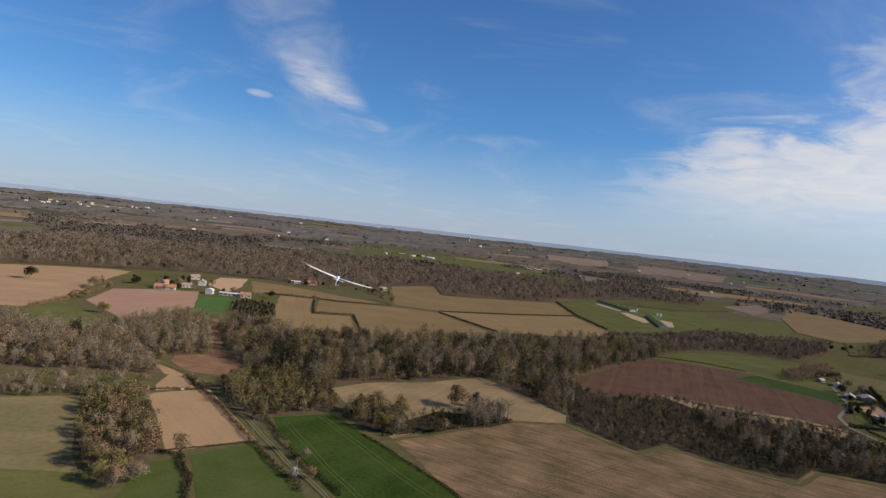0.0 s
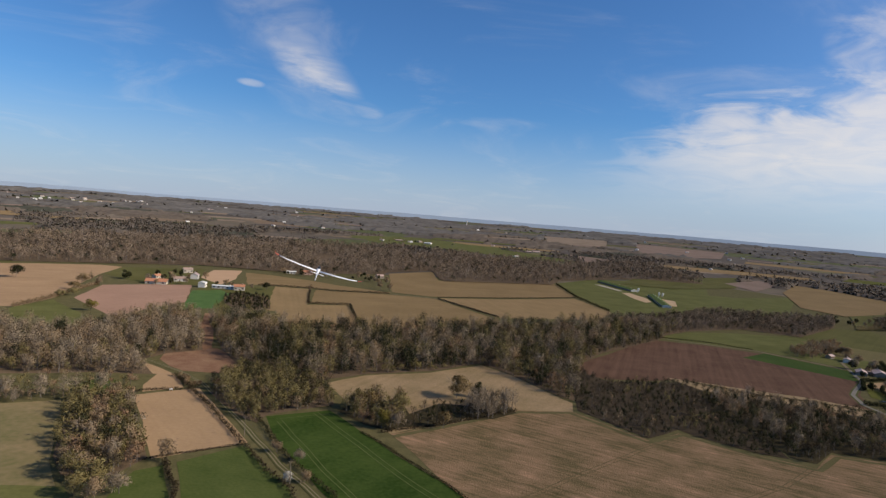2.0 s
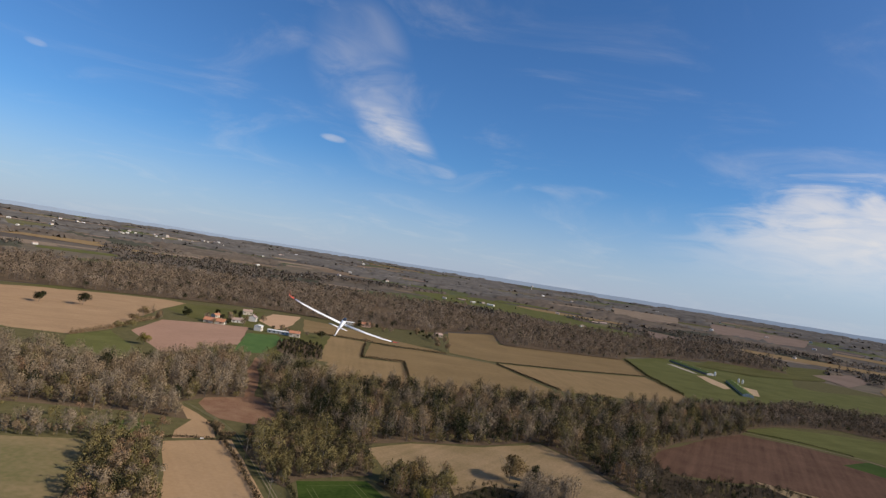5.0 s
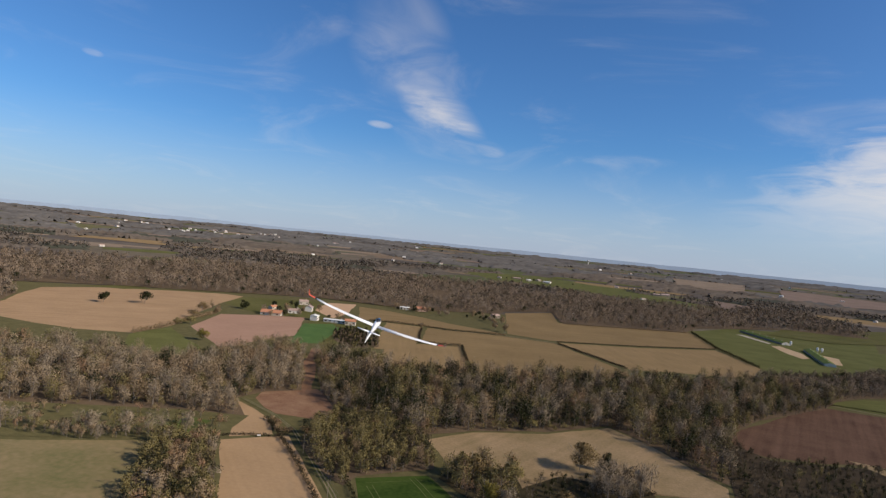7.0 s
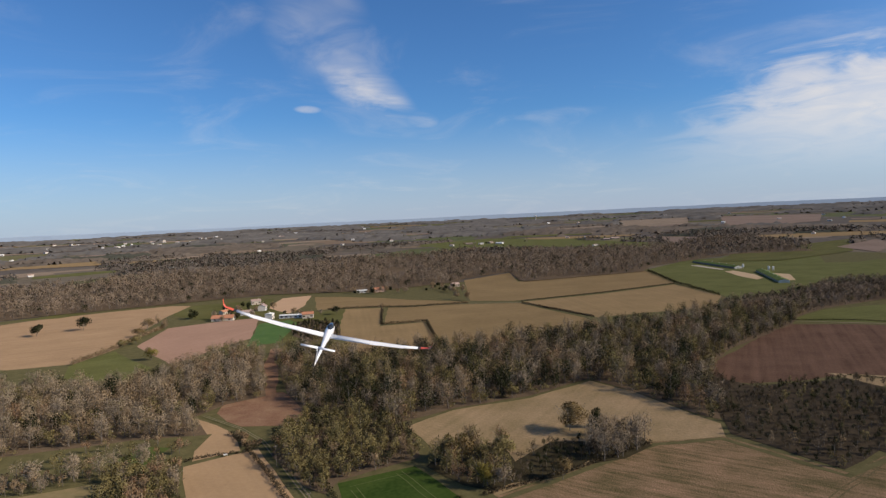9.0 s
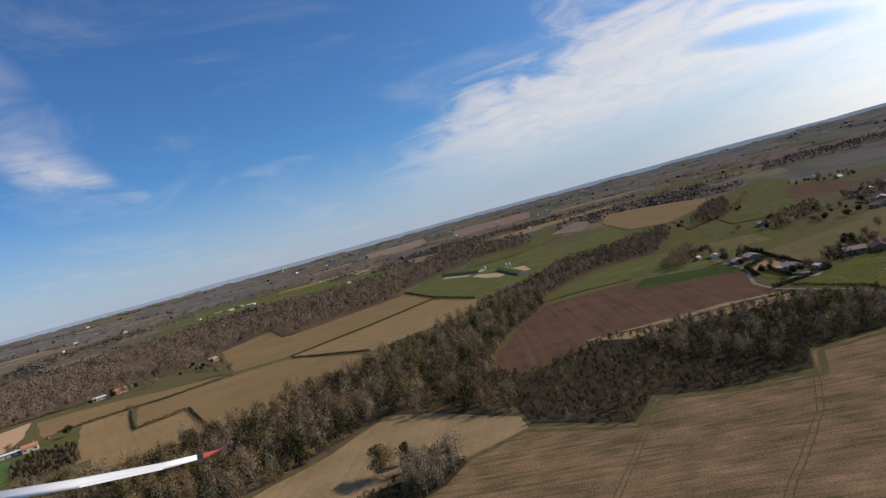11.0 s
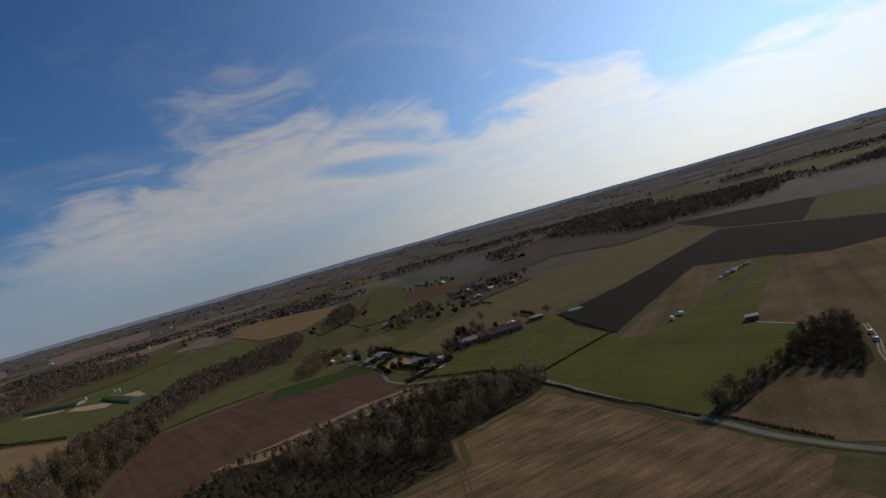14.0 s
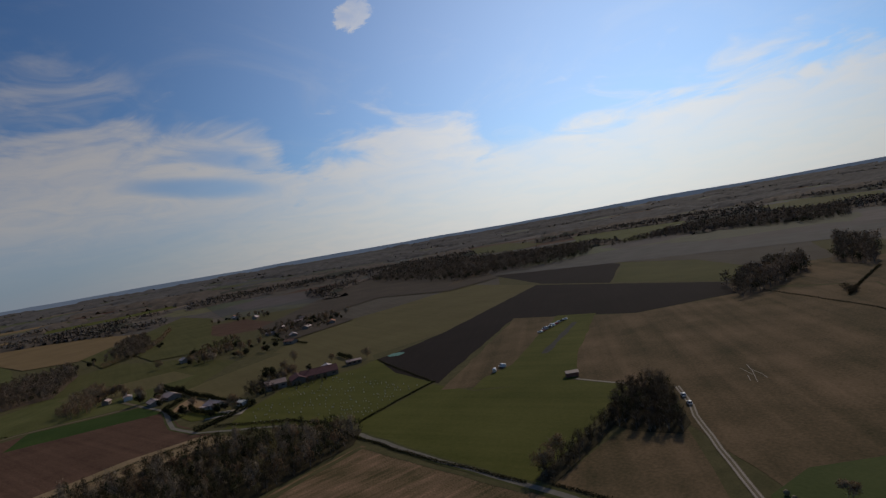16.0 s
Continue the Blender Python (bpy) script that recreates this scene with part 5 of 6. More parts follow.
lone('small ' + BARE + ' by the track', -63, 284, 6, 2.8, 800, 0.7, 0.16, M_TWIG)
lone('small ' + GREYT + ' by the track', -51.5, 276, 6, 2.8, 800, 0.7, 0.16, M_TWIG_G)
lone('small ' + BARE + ' beside the crop', -44.5, 256, 5.5, 2.8, 800, 0.7, 0.16, M_TWIG)
lone(GREYT + " at the meadow's edge", -196, 330, 13, 4.5, 800, 1.1, 0.26, M_TWIG_G)
lone(GREYT + ' along the meadow', -210, 324, 12, 4.2, 800, 1.1, 0.26, M_TWIG_G)
lone(GREYT + ' near the young wood', -172, 342, 13, 4.2, 800, 1.1, 0.26, M_TWIG_G)
lone(OLIVET + " at the copse's edge", -31, 350, 13, 7, 900, 1.0, 0.5, M_RUSSET)
lone(OLIVET + ' in the copse', -13, 349, 12, 5.6, 900, 1.0, 0.5, M_TWIG_O)
lone('yellow-green budding tree in the copse', -21, 325, 11, 4.6, 800, 0.9, 0.42, M_LEAF_Y)
lone(OLIVET + ' beside the copse', -39, 352, 12, 6.0, 900, 1.0, 0.46, M_TWIG_O)
lone(GREYT + ' before the copse', -13, 323, 10, 4.2, 800, 0.9, 0.3, M_TWIG_G)
lone(OLIVET + ' before the copse', 10, 331, 9, 4.6, 800, 0.9, 0.42, M_RUSSET)
lone('dark ivy-clad tree beside the copse', 31, 391, 10, 3.2, 600, 0.8, 0.5, M_LEAF_D)
lone('dark bush beside the garden plot', 243, 129, 5, 3.2, 700, 0.8, 0.5, M_LEAF_D)
lone('dark stone pine by the farm', 424, 484, 11, 6.5, 900, 1.1, 0.8, M_LEAF_D)
lone(BARE + ' by the farm', 449, 489, 10, 4.5, 600, 1.0, 0.32, M_TWIG)
lone(BARE + ' by the farmyard', 470, 425, 9, 4.5, 600, 1.0, 0.32, M_TWIG)
lone(BARE + ' behind the barn', 478, 500, 12, 5, 600, 1.0, 0.32, M_TWIG)
lone(BARE + ' in the hedge by the lane', 252, 228, 10, 4.4, 700, 1.0, 0.28, M_TWIG)
lone(BARE + ' beside the lane', 241, 230, 12, 4.6, 700, 1.0, 0.26, M_TWIG)
lone('dark cypress in the village', 398, 545, 8, 1.8, 500, 0.8, 0.5, M_LEAF_D)
lone('dark round garden tree', 343, 492, 7, 3.6, 600, 0.9, 0.6, M_LEAF_D)
lone('dark cedar by the village houses', -376, 770, 11, 8, 900, 1.2, 0.8, M_LEAF_D)
lone('dark garden conifer by the houses', -330, 820, 12, 3.4, 500, 1.0, 0.7, M_LEAF_D)
lone(BARE + ' by the pink field', -372, 705, 12, 6, 700, 1.2, 0.36, M_TWIG)
lone(OLIVET + ' by the pink field', -356, 628, 9, 6, 700, 0.9, 0.44, M_TWIG_O)
lone('round olive bush at the field corner', -360, 614, 8, 6, 700, 0.9, 0.44, M_TWIG_O)
lone('round russet bush in the field hedge', -376, 664, 9, 6.5, 700, 0.9, 0.44, M_RUSSET)
lone('large round russet tree in the field hedge', -392, 705, 13, 8, 900, 0.9, 0.5, M_RUSSET)
lone('slender bare tree by the field hedge', -398, 735, 12, 4, 500, 1.0, 0.3, M_TWIG)
lone(BARE + ' at the hedge junction', -157, 792, 9, 3, 400, 1.0, 0.4, M_TWIG)
lone(BARE + ' above the olive field', -62, 850, 13, 5, 600, 1.2, 0.4, M_TWIG)
lone(BARE + ' beside the upper field', -75, 862, 12, 5, 600, 1.2, 0.4, M_TWIG)
lone('dark tree beyond the garden', -205, 770, 10, 5, 600, 1.1, 0.6, M_LEAF_D)
lone(OLIVET + ' by the small wood', 302, 795, 14, 6, 600, 1.2, 0.5, M_LEAF_D)
lone(BARE + ' beside the white house', 405, 600, 9, 4.5, 500, 1.0, 0.36, M_TWIG)
lone(BARE + ' near the hamlet', 398, 630, 11, 5, 600, 1.1, 0.36, M_TWIG)
lone(BARE + ' behind the hamlet', 412, 640, 10, 5, 600, 1.1, 0.36, M_TWIG)
lone(BARE + ' along the pasture', 420, 660, 11, 5, 600, 1.1, 0.36, M_TWIG)
lone(BARE + ' by the far garden', 575, 640, 11, 5, 500, 1.2, 0.45, M_TWIG)
lone('dark garden tree by the far houses', 620, 625, 10, 4.5, 500, 1.1, 0.6, M_LEAF_D)
lone(BARE + ' by the far houses', 590, 670, 12, 5.5, 500, 1.2, 0.45, M_TWIG)
lone('dark tree by the far lane', 560, 690, 10, 5, 500, 1.1, 0.6, M_LEAF_D)
lone(BARE + ' on the far pasture', 520, 700, 10, 5, 500, 1.2, 0.45, M_TWIG)


def hedge(label, points, height, width, material, seed, density=5.0):
    """A clipped or wild hedge along a line: many small blades."""
    rng = np.random.default_rng(seed)
    low_hedge = height < 1.5
    pts = wobble(points, False, 1.3 if low_hedge else 2.2, 0.6)
    pieces = []
    for x, y in pts:
        s = rng.uniform(0.85, 1.1) if low_hedge else rng.uniform(0.7, 1.25)
        pieces.append((*sprays(rng, np.array([x, y, land(x, y) + height * s * 0.45]), np.array([1.5, 0.9 if low_hedge else max(width * 0.6, 1.3), height * s * 0.5]), int(density * (8 if low_hedge else 12)), 0.5 if low_hedge else 0.8, 0.38, 0.3, 0.1), 0))
    v, f, m = stack(pieces)
    ob = new("hedge", mesh_arrays("hedge", v, f, [material], m))
    return tagged(ob, label, "hedge")


hedge("brown hedge round a field corner", [(-136, 692), (-94, 706), (-69, 597)], 3.0, 3, M_TWIG_K, 301)
hedge("brown hedge between two fields", [(-157, 794), (-138, 697)], 2.0, 2, M_TWIG_K, 302)
hedge("wild brown hedge below the upper field", [(-225, 806), (-161, 813), (-132, 806), (-60, 824)], 3.0, 3, M_TWIG_K, 303)
hedge("low brown hedge along the farm track", [(5, 812), (72, 704)], 2.0, 2.4, M_TWIG_K, 304)
hedge("low dark hedge between the crest fields", [(4, 826), (104, 877), (210, 946)], 1.6, 1.8, M_TWIG_K, 331, 3)
hedge("dark hedge along the sheds' pasture", [(215, 1124), (214, 951), (228, 822)], 4, 4, M_LEAF_M, 305)
hedge("clipped dark hedge along the orchard", [(309, 341), (344, 336), (378, 328)], 1.1, 1.0, M_LEAF_D, 306, 4)
hedge("dark hedge along the lane", [(291, 336), (260, 284), (236, 236)], 0.8, 0.8, M_LEAF_M, 307, 5)
hedge("low dark hedge along the triangular field", [(234, 226), (216, 192)], 0.7, 0.8, M_LEAF_M, 309, 4)
hedge("dark hedge between pasture and small field", [(-103, 264), (-90, 244), (-76, 200)], 2.6, 2.2, M_TWIG_K, 310)
hedge("wild hedge beside the field track", [(-152, 385), (-136, 368), (-112, 336), (-84, 296), (-60, 262), (-46, 243)], 2.6, 2.2, M_TWIG_K, 311, 3)
hedge("hedge along the crop field", [(-84, 326), (-70, 300), (-58, 280), (-44, 262), (-30, 244)], 2.4, 2.2, M_LEAF_M, 312, 3)
hedge("low hedge beside the green crop", [(-30, 316), (-14, 298), (20, 252)], 0.9, 1.4, M_LEAF_M, 313, 3)
hedge("clipped dark hedge round the village garden", [(430, 604), (404, 552), (374, 492), (357, 446)], 4.2, 4.4, M_LEAF_D, 314, 12)
hedge("clipped dark hedge along the garden front", [(357, 446), (332, 446), (308, 447)], 3.6, 4.0, M_LEAF_D, 315, 12)
hedge("dark garden hedge between two houses", [(384, 532), (356, 522), (338, 492)], 3.4, 3.8, M_LEAF_D, 316, 12)
hedge("dark wall of conifers at the farm's end", [(458, 432), (474, 444), (490, 464)], 5, 4, M_LEAF_D, 327, 9)
hedge("dark garden shrubs by the hedged house", [(338, 462), (348, 486), (358, 500)], 4, 5, M_LEAF_D, 328, 9)
hedge("dark hedge along the orchard road", [(316, 440), (318, 390), (306, 350)], 1.6, 1.6, M_LEAF_D, 317, 4)
hedge("dark hedge at the orchard's top", [(378, 329), (420, 372), (458, 410)], 0.6, 0.7, M_LEAF_M, 318, 3)
hedge("brown hedge beside the clearing", [(-20, 318), (20, 344), (52, 370)], 1.6, 1.6, M_TWIG_K, 319, 3)
hedge("dark hedge along the red-brown field", [(303, 427), (266, 443), (230, 452), (190, 476)], 1.2, 1.2, M_LEAF_D, 320, 3)
hedge("rough brown strip between the tan fields", [(-157, 351), (-149, 356), (-142, 359), (-134, 361), (-131, 368)], 1.6, 1.6, M_TWIG_K, 332, 3)
hedge("grey-brown bushes at the track bend", [(-147, 383), (-141, 380), (-138, 370), (-131, 372)], 3.6, 4, M_TWIG, 333, 9)
hedge("brown bushes by the tan field", [(-112, 266), (-80, 290)], 0.8, 1.0, M_TWIG_K, 321, 3)
hedge("wild brown hedge by the stubble field", [(-360, 548), (-362, 610), (-372, 668), (-376, 712)], 5, 6, M_TWIG, 322, 9)
hedge("row of trees on the far pasture", [(563, 836), (669, 879), (760, 950), (903, 1079)], 9, 8, M_TWIG, 323, 7)
hedge("hedge along the lane in the valley", [(231, 657), (284, 650), (318, 628)], 1.4, 1.4, M_LEAF_M, 324, 3)
hedge("dark hedge behind the far gardens", [(577, 556), (606, 600), (630, 640)], 2.5, 2.4, M_LEAF_D, 325, 4)
hedge("dark hedge on the fallow slope", [(520, 84), (569, 66), (638, 38)], 1.6, 1.6, M_LEAF_M, 329, 4)
hedge("round dark shrubs on the fallow slope", [(545, 82), (532, 78), (522, 83)], 5, 6, M_TWIG_K, 330, 9)
hedge("grassy bank across the fallow slope", [(585, 130), (470, 80), (350, 60)], 0.8, 1.4, M_LEAF_M, 326, 2)

# garden and hedgerow trees in the villages, copies of a few kinds
KINDS = [tree("bare brown garden tree beside the houses", 360, 500, 8, 3.6, 500, 1.0, 0.32, M_TWIG, 400, 0.12, group="village trees"),
         tree("dark evergreen garden tree beside the houses", 366, 536, 7, 2.6, 500, 0.9, 0.6, M_LEAF_D, 401, 0.12, "village trees"),
         tree("olive garden tree beside the houses", 404, 572, 6.5, 3.0, 500, 0.9, 0.45, M_LEAF_M, 402, 0.18, "village trees"),
         tree("grey bare tree beside the houses", 402, 574, 9, 3.6, 500, 1.1, 0.26, M_TWIG_G, 403, 0.15, group="village trees")]
place_rng = random.Random(11)
for cx, cy, rx, ry, n in ((394, 568, 18, 16, 8), (345, 462, 12, 10, 5), (440, 460, 34, 10, 6), (575, 640, 60, 60, 34), (735, 665, 75, 48, 46), (935, 935, 40, 70, 18),
                          (405, 625, 14, 26, 9), (640, 890, 90, 30, 14), (-330, 800, 40, 60, 16), (-205, 955, 60, 18, 14), (-245, 775, 30, 14, 6), (-95, 965, 45, 50, 16), (-60, 2140, 160, 60, 14)):
    for _ in range(n):
        a, q = place_rng.uniform(0, 2 * math.pi), place_rng.random() ** 0.5
        x, y, s = cx + rx * q * math.cos(a), cy + ry * q * math.sin(a), place_rng.uniform(0.7, 1.35)
        k = place_rng.choice((0, 0, 1, 2, 3))
        copy_thing(KINDS[k], pose(x, y, land(x, y), 0, 0, place_rng.uniform(0, 360)) @ Matrix.Scale(s, 4))

# ---- houses ----


def house(label, x, y, rot, w, d, h, wall, roof, pitch=0.45, wings=False, group="", windows=3):
    """A low rural house: walls with plinth, tiled gable roof with overhang, windows with sills and shutters, door, chimney."""
    z = land(x, y)
    top = holder("house", pose(x, y, z, 0, 0, rot), label, "house", group)
    bm = bmesh.new()
    rise = d / 2 * pitch
    prism(bm, [(-d / 2, -0.4), (d / 2, -0.4), (d / 2, h), (0, h + rise), (-d / 2, h)], -w / 2, w / 2)
    if wings:
        box(bm, -d * 0.55, w * 0.22, h * 0.42, d * 0.5, w * 0.4, h * 0.84)
    bmesh.ops.rotate(bm, verts=bm.verts[:], cent=(0, 0, 0), matrix=Matrix.Rotation(-math.pi / 2, 3, "Z"))
    part("wall", bm, wall, top)
    bm = bmesh.new()
    o, t = 0.45, 0.22
    drop = o * pitch
    prism(bm, [(-d / 2 - o, h - drop), (0, h + rise), (d / 2 + o, h - drop), (d / 2 + o, h - drop + t), (0, h + rise + t), (-d / 2 - o, h - drop + t)], -w / 2 - o, w / 2 + o)
    if wings:
        box(bm, -d * 0.57, w * 0.22, h * 0.84 + 0.1, d * 0.6, w * 0.46, 0.2)
    tube(bm, (0, -w / 2 - o, h + rise + t), (0, w / 2 + o, h + rise + t), 0.14, 0.14, 6)
    bmesh.ops.rotate(bm, verts=bm.verts[:], cent=(0, 0, 0), matrix=Matrix.Rotation(-math.pi / 2, 3, "Z"))
    roof_ob = part("roof", bm, roof, top)
    bm = box(bmesh.new(), w * 0.28, d * 0.12, h + rise + 0.5, 0.7, 0.6, 1.5, 0.04)
    box(bm, w * 0.28, d * 0.12, h + rise + 1.28, 0.86, 0.76, 0.12)
    part("chimney", bm, wall, roof_ob)
    for side in (-1, 1):
        for k in range(windows):
            u = (k + 0.5) / windows * w - w / 2
            if side == -1 and k == windows // 2:
                bm = box(bmesh.new(), u, side * (d / 2 + 0.02), 1.05, 1.0, 0.1, 2.1, 0.02)
                part("door", bm, M_SHUTTER, top)
                continue
            frame_bm = box(bmesh.new(), u, side * (d / 2 + 0.01), h * 0.55, 1.2, 0.08, 1.3)
            win = part("window", frame_bm, M_GLASS, top)
            part("sill", box(bmesh.new(), u, side * (d / 2 + 0.08), h * 0.55 - 0.7, 1.4, 0.22, 0.08), M_WALL_C, win)
            for s in (-1, 1):
                part("shutter", box(bmesh.new(), u + s * 0.92, side * (d / 2 + 0.04), h * 0.55, 0.58, 0.07, 1.35), M_SHUTTER, win)
    return top


house("low house with a wide orange tiled roof", -330, 752, 10, 24, 12, 3.2, M_WALL_C, M_TILE, wings=True)
house("white house with weathered tiled roof", -318, 788, 20, 14, 9, 3.4, M_WALL_W, M_TILE_P)
house("two-storey white village house", -312, 820, 100, 11, 9, 5.4, M_WALL_W, M_TILE_P)
house("old cream village house", -344, 876, 30, 12, 8, 5.0, M_WALL_C, M_TILE_P)
house("small village house with orange tiles", -352, 800, 70, 10, 7, 3.2, M_WALL_C, M_TILE)
house("tall white house beside the lawn", -276, 752, 95, 9, 8, 5.6, M_WALL_W, M_SHEET_W, 0.2)
house("long low white building with flat roof", -252, 756, 5, 26, 8, 3.2, M_WALL_W, M_SHEET_W, 0.12, windows=5)
house("orange-roofed house beside the conifers", -232, 752, 15, 12, 9, 4.6, M_WALL_C, M_TILE)
house("white house at the wood's edge", -222, 966, 10, 14, 8, 3.2, M_WALL_W, M_SHEET_W, 0.2)
house("orange-roofed house at the wood's edge", -198, 968, 30, 14, 10, 4.2, M_TILE_P, M_TILE)
house("old stone farmhouse behind the trees", -90, 1000, 40, 12, 8, 4, M_WALL_S, M_TILE_P)
# village by the ploughed field
house("cream house with pale tiled roof", 392, 552, 65, 16, 10, 2.6, M_WALL_S, M_TILE_P, 0.38, wings=True)
house("low house with pink tiles and garden", 376, 552, 60, 13, 8, 2.5, M_WALL_S, M_TILE_P, 0.38)
house("white house with pale roof in a hedged garden", 358, 478, 70, 15, 10, 2.6, M_WALL_C, M_TILE_P, 0.38, wings=True)
house("small garden house with a white roof", 358, 456, 70, 7, 4, 2.6, M_WALL_W, M_SHEET_W, 0.2, windows=2)
house("white house beside the green strip", 398, 604, 50, 9, 6, 2.8, M_WALL_W, M_TILE_P, 0.35)
house("small stone outbuilding beside the lane", 390, 618, 30, 7, 5, 2.6, M_WALL_S, M_TILE_P, windows=2)
house("low house with a red tiled roof beside the lane", 187.5, 161, 58, 13, 8, 2.8, M_WALL_C, M_TILE, 0.4, windows=3)
house("small outbuilding with weathered tiles by the garden", 219, 133, 40, 8, 6, 2.6, M_WALL_S, M_TILE_P, 0.4, windows=2)
# farm above the orchard
house("long barn with a dark red roof", 421, 438, 130, 26, 15, 3.4, M_WOOD, M_TILE_R, 0.4, windows=4)
house("lower barn with a dark red roof", 409, 448, 42, 17, 11, 3.2, M_WOOD, M_TILE_R, 0.4, windows=2)
house("farmhouse with weathered tiles", 396, 458, 135, 14, 9, 4.0, M_WALL_S, M_TILE_P)
house("stone outbuilding by the farm", 436, 440, 40, 12, 8, 3.6, M_WALL_S, M_TILE_P)
house("grey shed with a weathered roof at the farm's end", 454, 428, 130, 11, 7, 2.8, M_WOOD, M_TILE_P, 0.2)
# hamlets behind
for k, (x, y, rot, tile) in enumerate([(560, 668, 20, M_TILE_P), (545, 690, 60, M_TILE_P), (641, 618, 40, M_TILE_P), (590, 585, 80, M_TILE), (719, 691, 20, M_TILE_P),
                                       (747, 676, 50, M_TILE_P), (799, 714, 80, M_TILE_P), (715, 611, 30, M_TILE), (924, 901, 20, M_TILE_P), (954, 970, 60, M_TILE_P),
                                       (985, 1002, 35, M_TILE), (692, 633, 10, M_TILE_P), (675, 677, 75, M_TILE_P), (905, 884, 15, M_TILE_P), (770, 700, 130, M_TILE_P)]):
    house("hamlet house with " + ("orange" if tile == M_TILE else "weathered") + " tiles among trees", x, y, rot, 11 + k % 4, 8, 2.7 + 0.6 * (k % 2), M_WALL_S if k % 5 else M_WALL_C, tile, group="hamlet houses", windows=2)
FARM = [(-100, 2131, 20, 16, 10, M_SHEET_W), (-40, 2125, -25, 26, 12, M_SHEET_W), (-140, 2160, 10, 24, 12, M_TILE_P), (-70, 2180, 60, 22, 12, M_TILE_P), (300, 2100, 0, 20, 12, M_TILE_P), (330, 2130, 10, 26, 12, M_TILE_P)]
for x, y, rot, w, d, mt in FARM:
    house("distant farm building with " + ("white sheet roof" if mt == M_SHEET_W else "tiled roof"), x, y, rot, w, d, 4.5, M_WALL_W if mt == M_SHEET_W else M_WALL_S, mt, 0.3, group="distant farm", windows=2)
scatter_rng = random.Random(5)
for k in range(120):
    az, r = radians(scatter_rng.uniform(-52, 30)), scatter_rng.uniform(1700, 4300)
    if k % 2:
        az, r = radians(scatter_rng.choice((-46, -40, -33, -27, -21)) + scatter_rng.gauss(0, 1.6)), 3700 + 260 * scatter_rng.gauss(0, 1)
    x, y = CX + r * math.sin(az), CY + r * math.cos(az)
    if wooded(x, y) > -0.04:
        az += radians(1.2)
        x, y = CX + r * math.sin(az), CY + r * math.cos(az)
    s = 0.75 + r / 6500
    house("small distant white house on the plain", x, y, scatter_rng.uniform(0, 180), 12 * s, 8 * s, 3.8 * s, M_WALL_W, M_TILE_P if k % 3 else M_SHEET_W, 0.4, group="distant houses", windows=1)

# ---- poultry sheds ----


def long_shed(x0, y0, x1, y1, width):
    """A long low shed: side walls, ridge roof in sheets, end doors, roof vents."""
    a, b = Vector((x0, y0, 0)), Vector((x1, y1, 0))
    ln, mid = (b - a).length, (a + b) / 2
    rot = math.degrees(math.atan2(b.y - a.y, b.x - a.x))
    top = holder("poultry_shed", pose(mid.x, mid.y, 0, 0, 0, rot), "long low shed with green sheet roof and white gables", "shed", "poultry sheds")
    bm = prism(bmesh.new(), [(-width / 2, -0.3), (width / 2, -0.3), (width / 2, 2.8), (0, 4.6), (-width / 2, 2.8)], -ln / 2, ln / 2)
    bmesh.ops.rotate(bm, verts=bm.verts[:], cent=(0, 0, 0), matrix=Matrix.Rotation(-math.pi / 2, 3, "Z"))
    part("wall", bm, M_WALL_S, top)
    for s in (-1, 1):
        bm = prism(bmesh.new(), [(-width / 2, 0), (width / 2, 0), (width / 2, 2.75), (0, 4.55), (-width / 2, 2.75)], s * ln / 2 - 0.03, s * ln / 2 + 0.03)
        bmesh.ops.rotate(bm, verts=bm.verts[:], cent=(0, 0, 0), matrix=Matrix.Rotation(-math.pi / 2, 3, "Z"))
        part("gable", bm, M_WALL_W, top)
    k = int(ln / 12)
    for side in (-1, 1):
        for i in range(k):
            bm = bmesh.new()
            o = width / 2 + 0.5
            prism(bm, [(side * o, 2.70), (0, 4.70), (0, 4.86), (side * o, 2.86)], -ln / 2 + i * ln / k + 0.02, -ln / 2 + (i + 1) * ln / k - 0.02)
            bmesh.ops.rotate(bm, verts=bm.verts[:], cent=(0, 0, 0), matrix=Matrix.Rotation(-math.pi / 2, 3, "Z"))
            bmesh.ops.recalc_face_normals(bm, faces=bm.faces[:])
            part("roof_panel", bm, M_SHEET_G, top)
    for s in (-1, 1):
        part("end_door", box(bmesh.new(), s * (ln / 2 + 0.06), 0, 1.4, 0.1, 3.4, 2.8, 0.02), M_METAL, top)
    for i in range(6):
        u = -ln / 2 + (i + 0.5) * ln / 6
        part("roof_vent", tube(tube(bmesh.new(), (u, 0, 4.5), (u, 0, 5.5), 0.35, 0.35, 10), (u, 0, 5.5), (u, 0, 5.75), 0.5, 0.1, 10), M_METAL, top)


long_shed(325, 1246, 351, 1112, 12)
long_shed(364, 1058, 338, 916, 13)


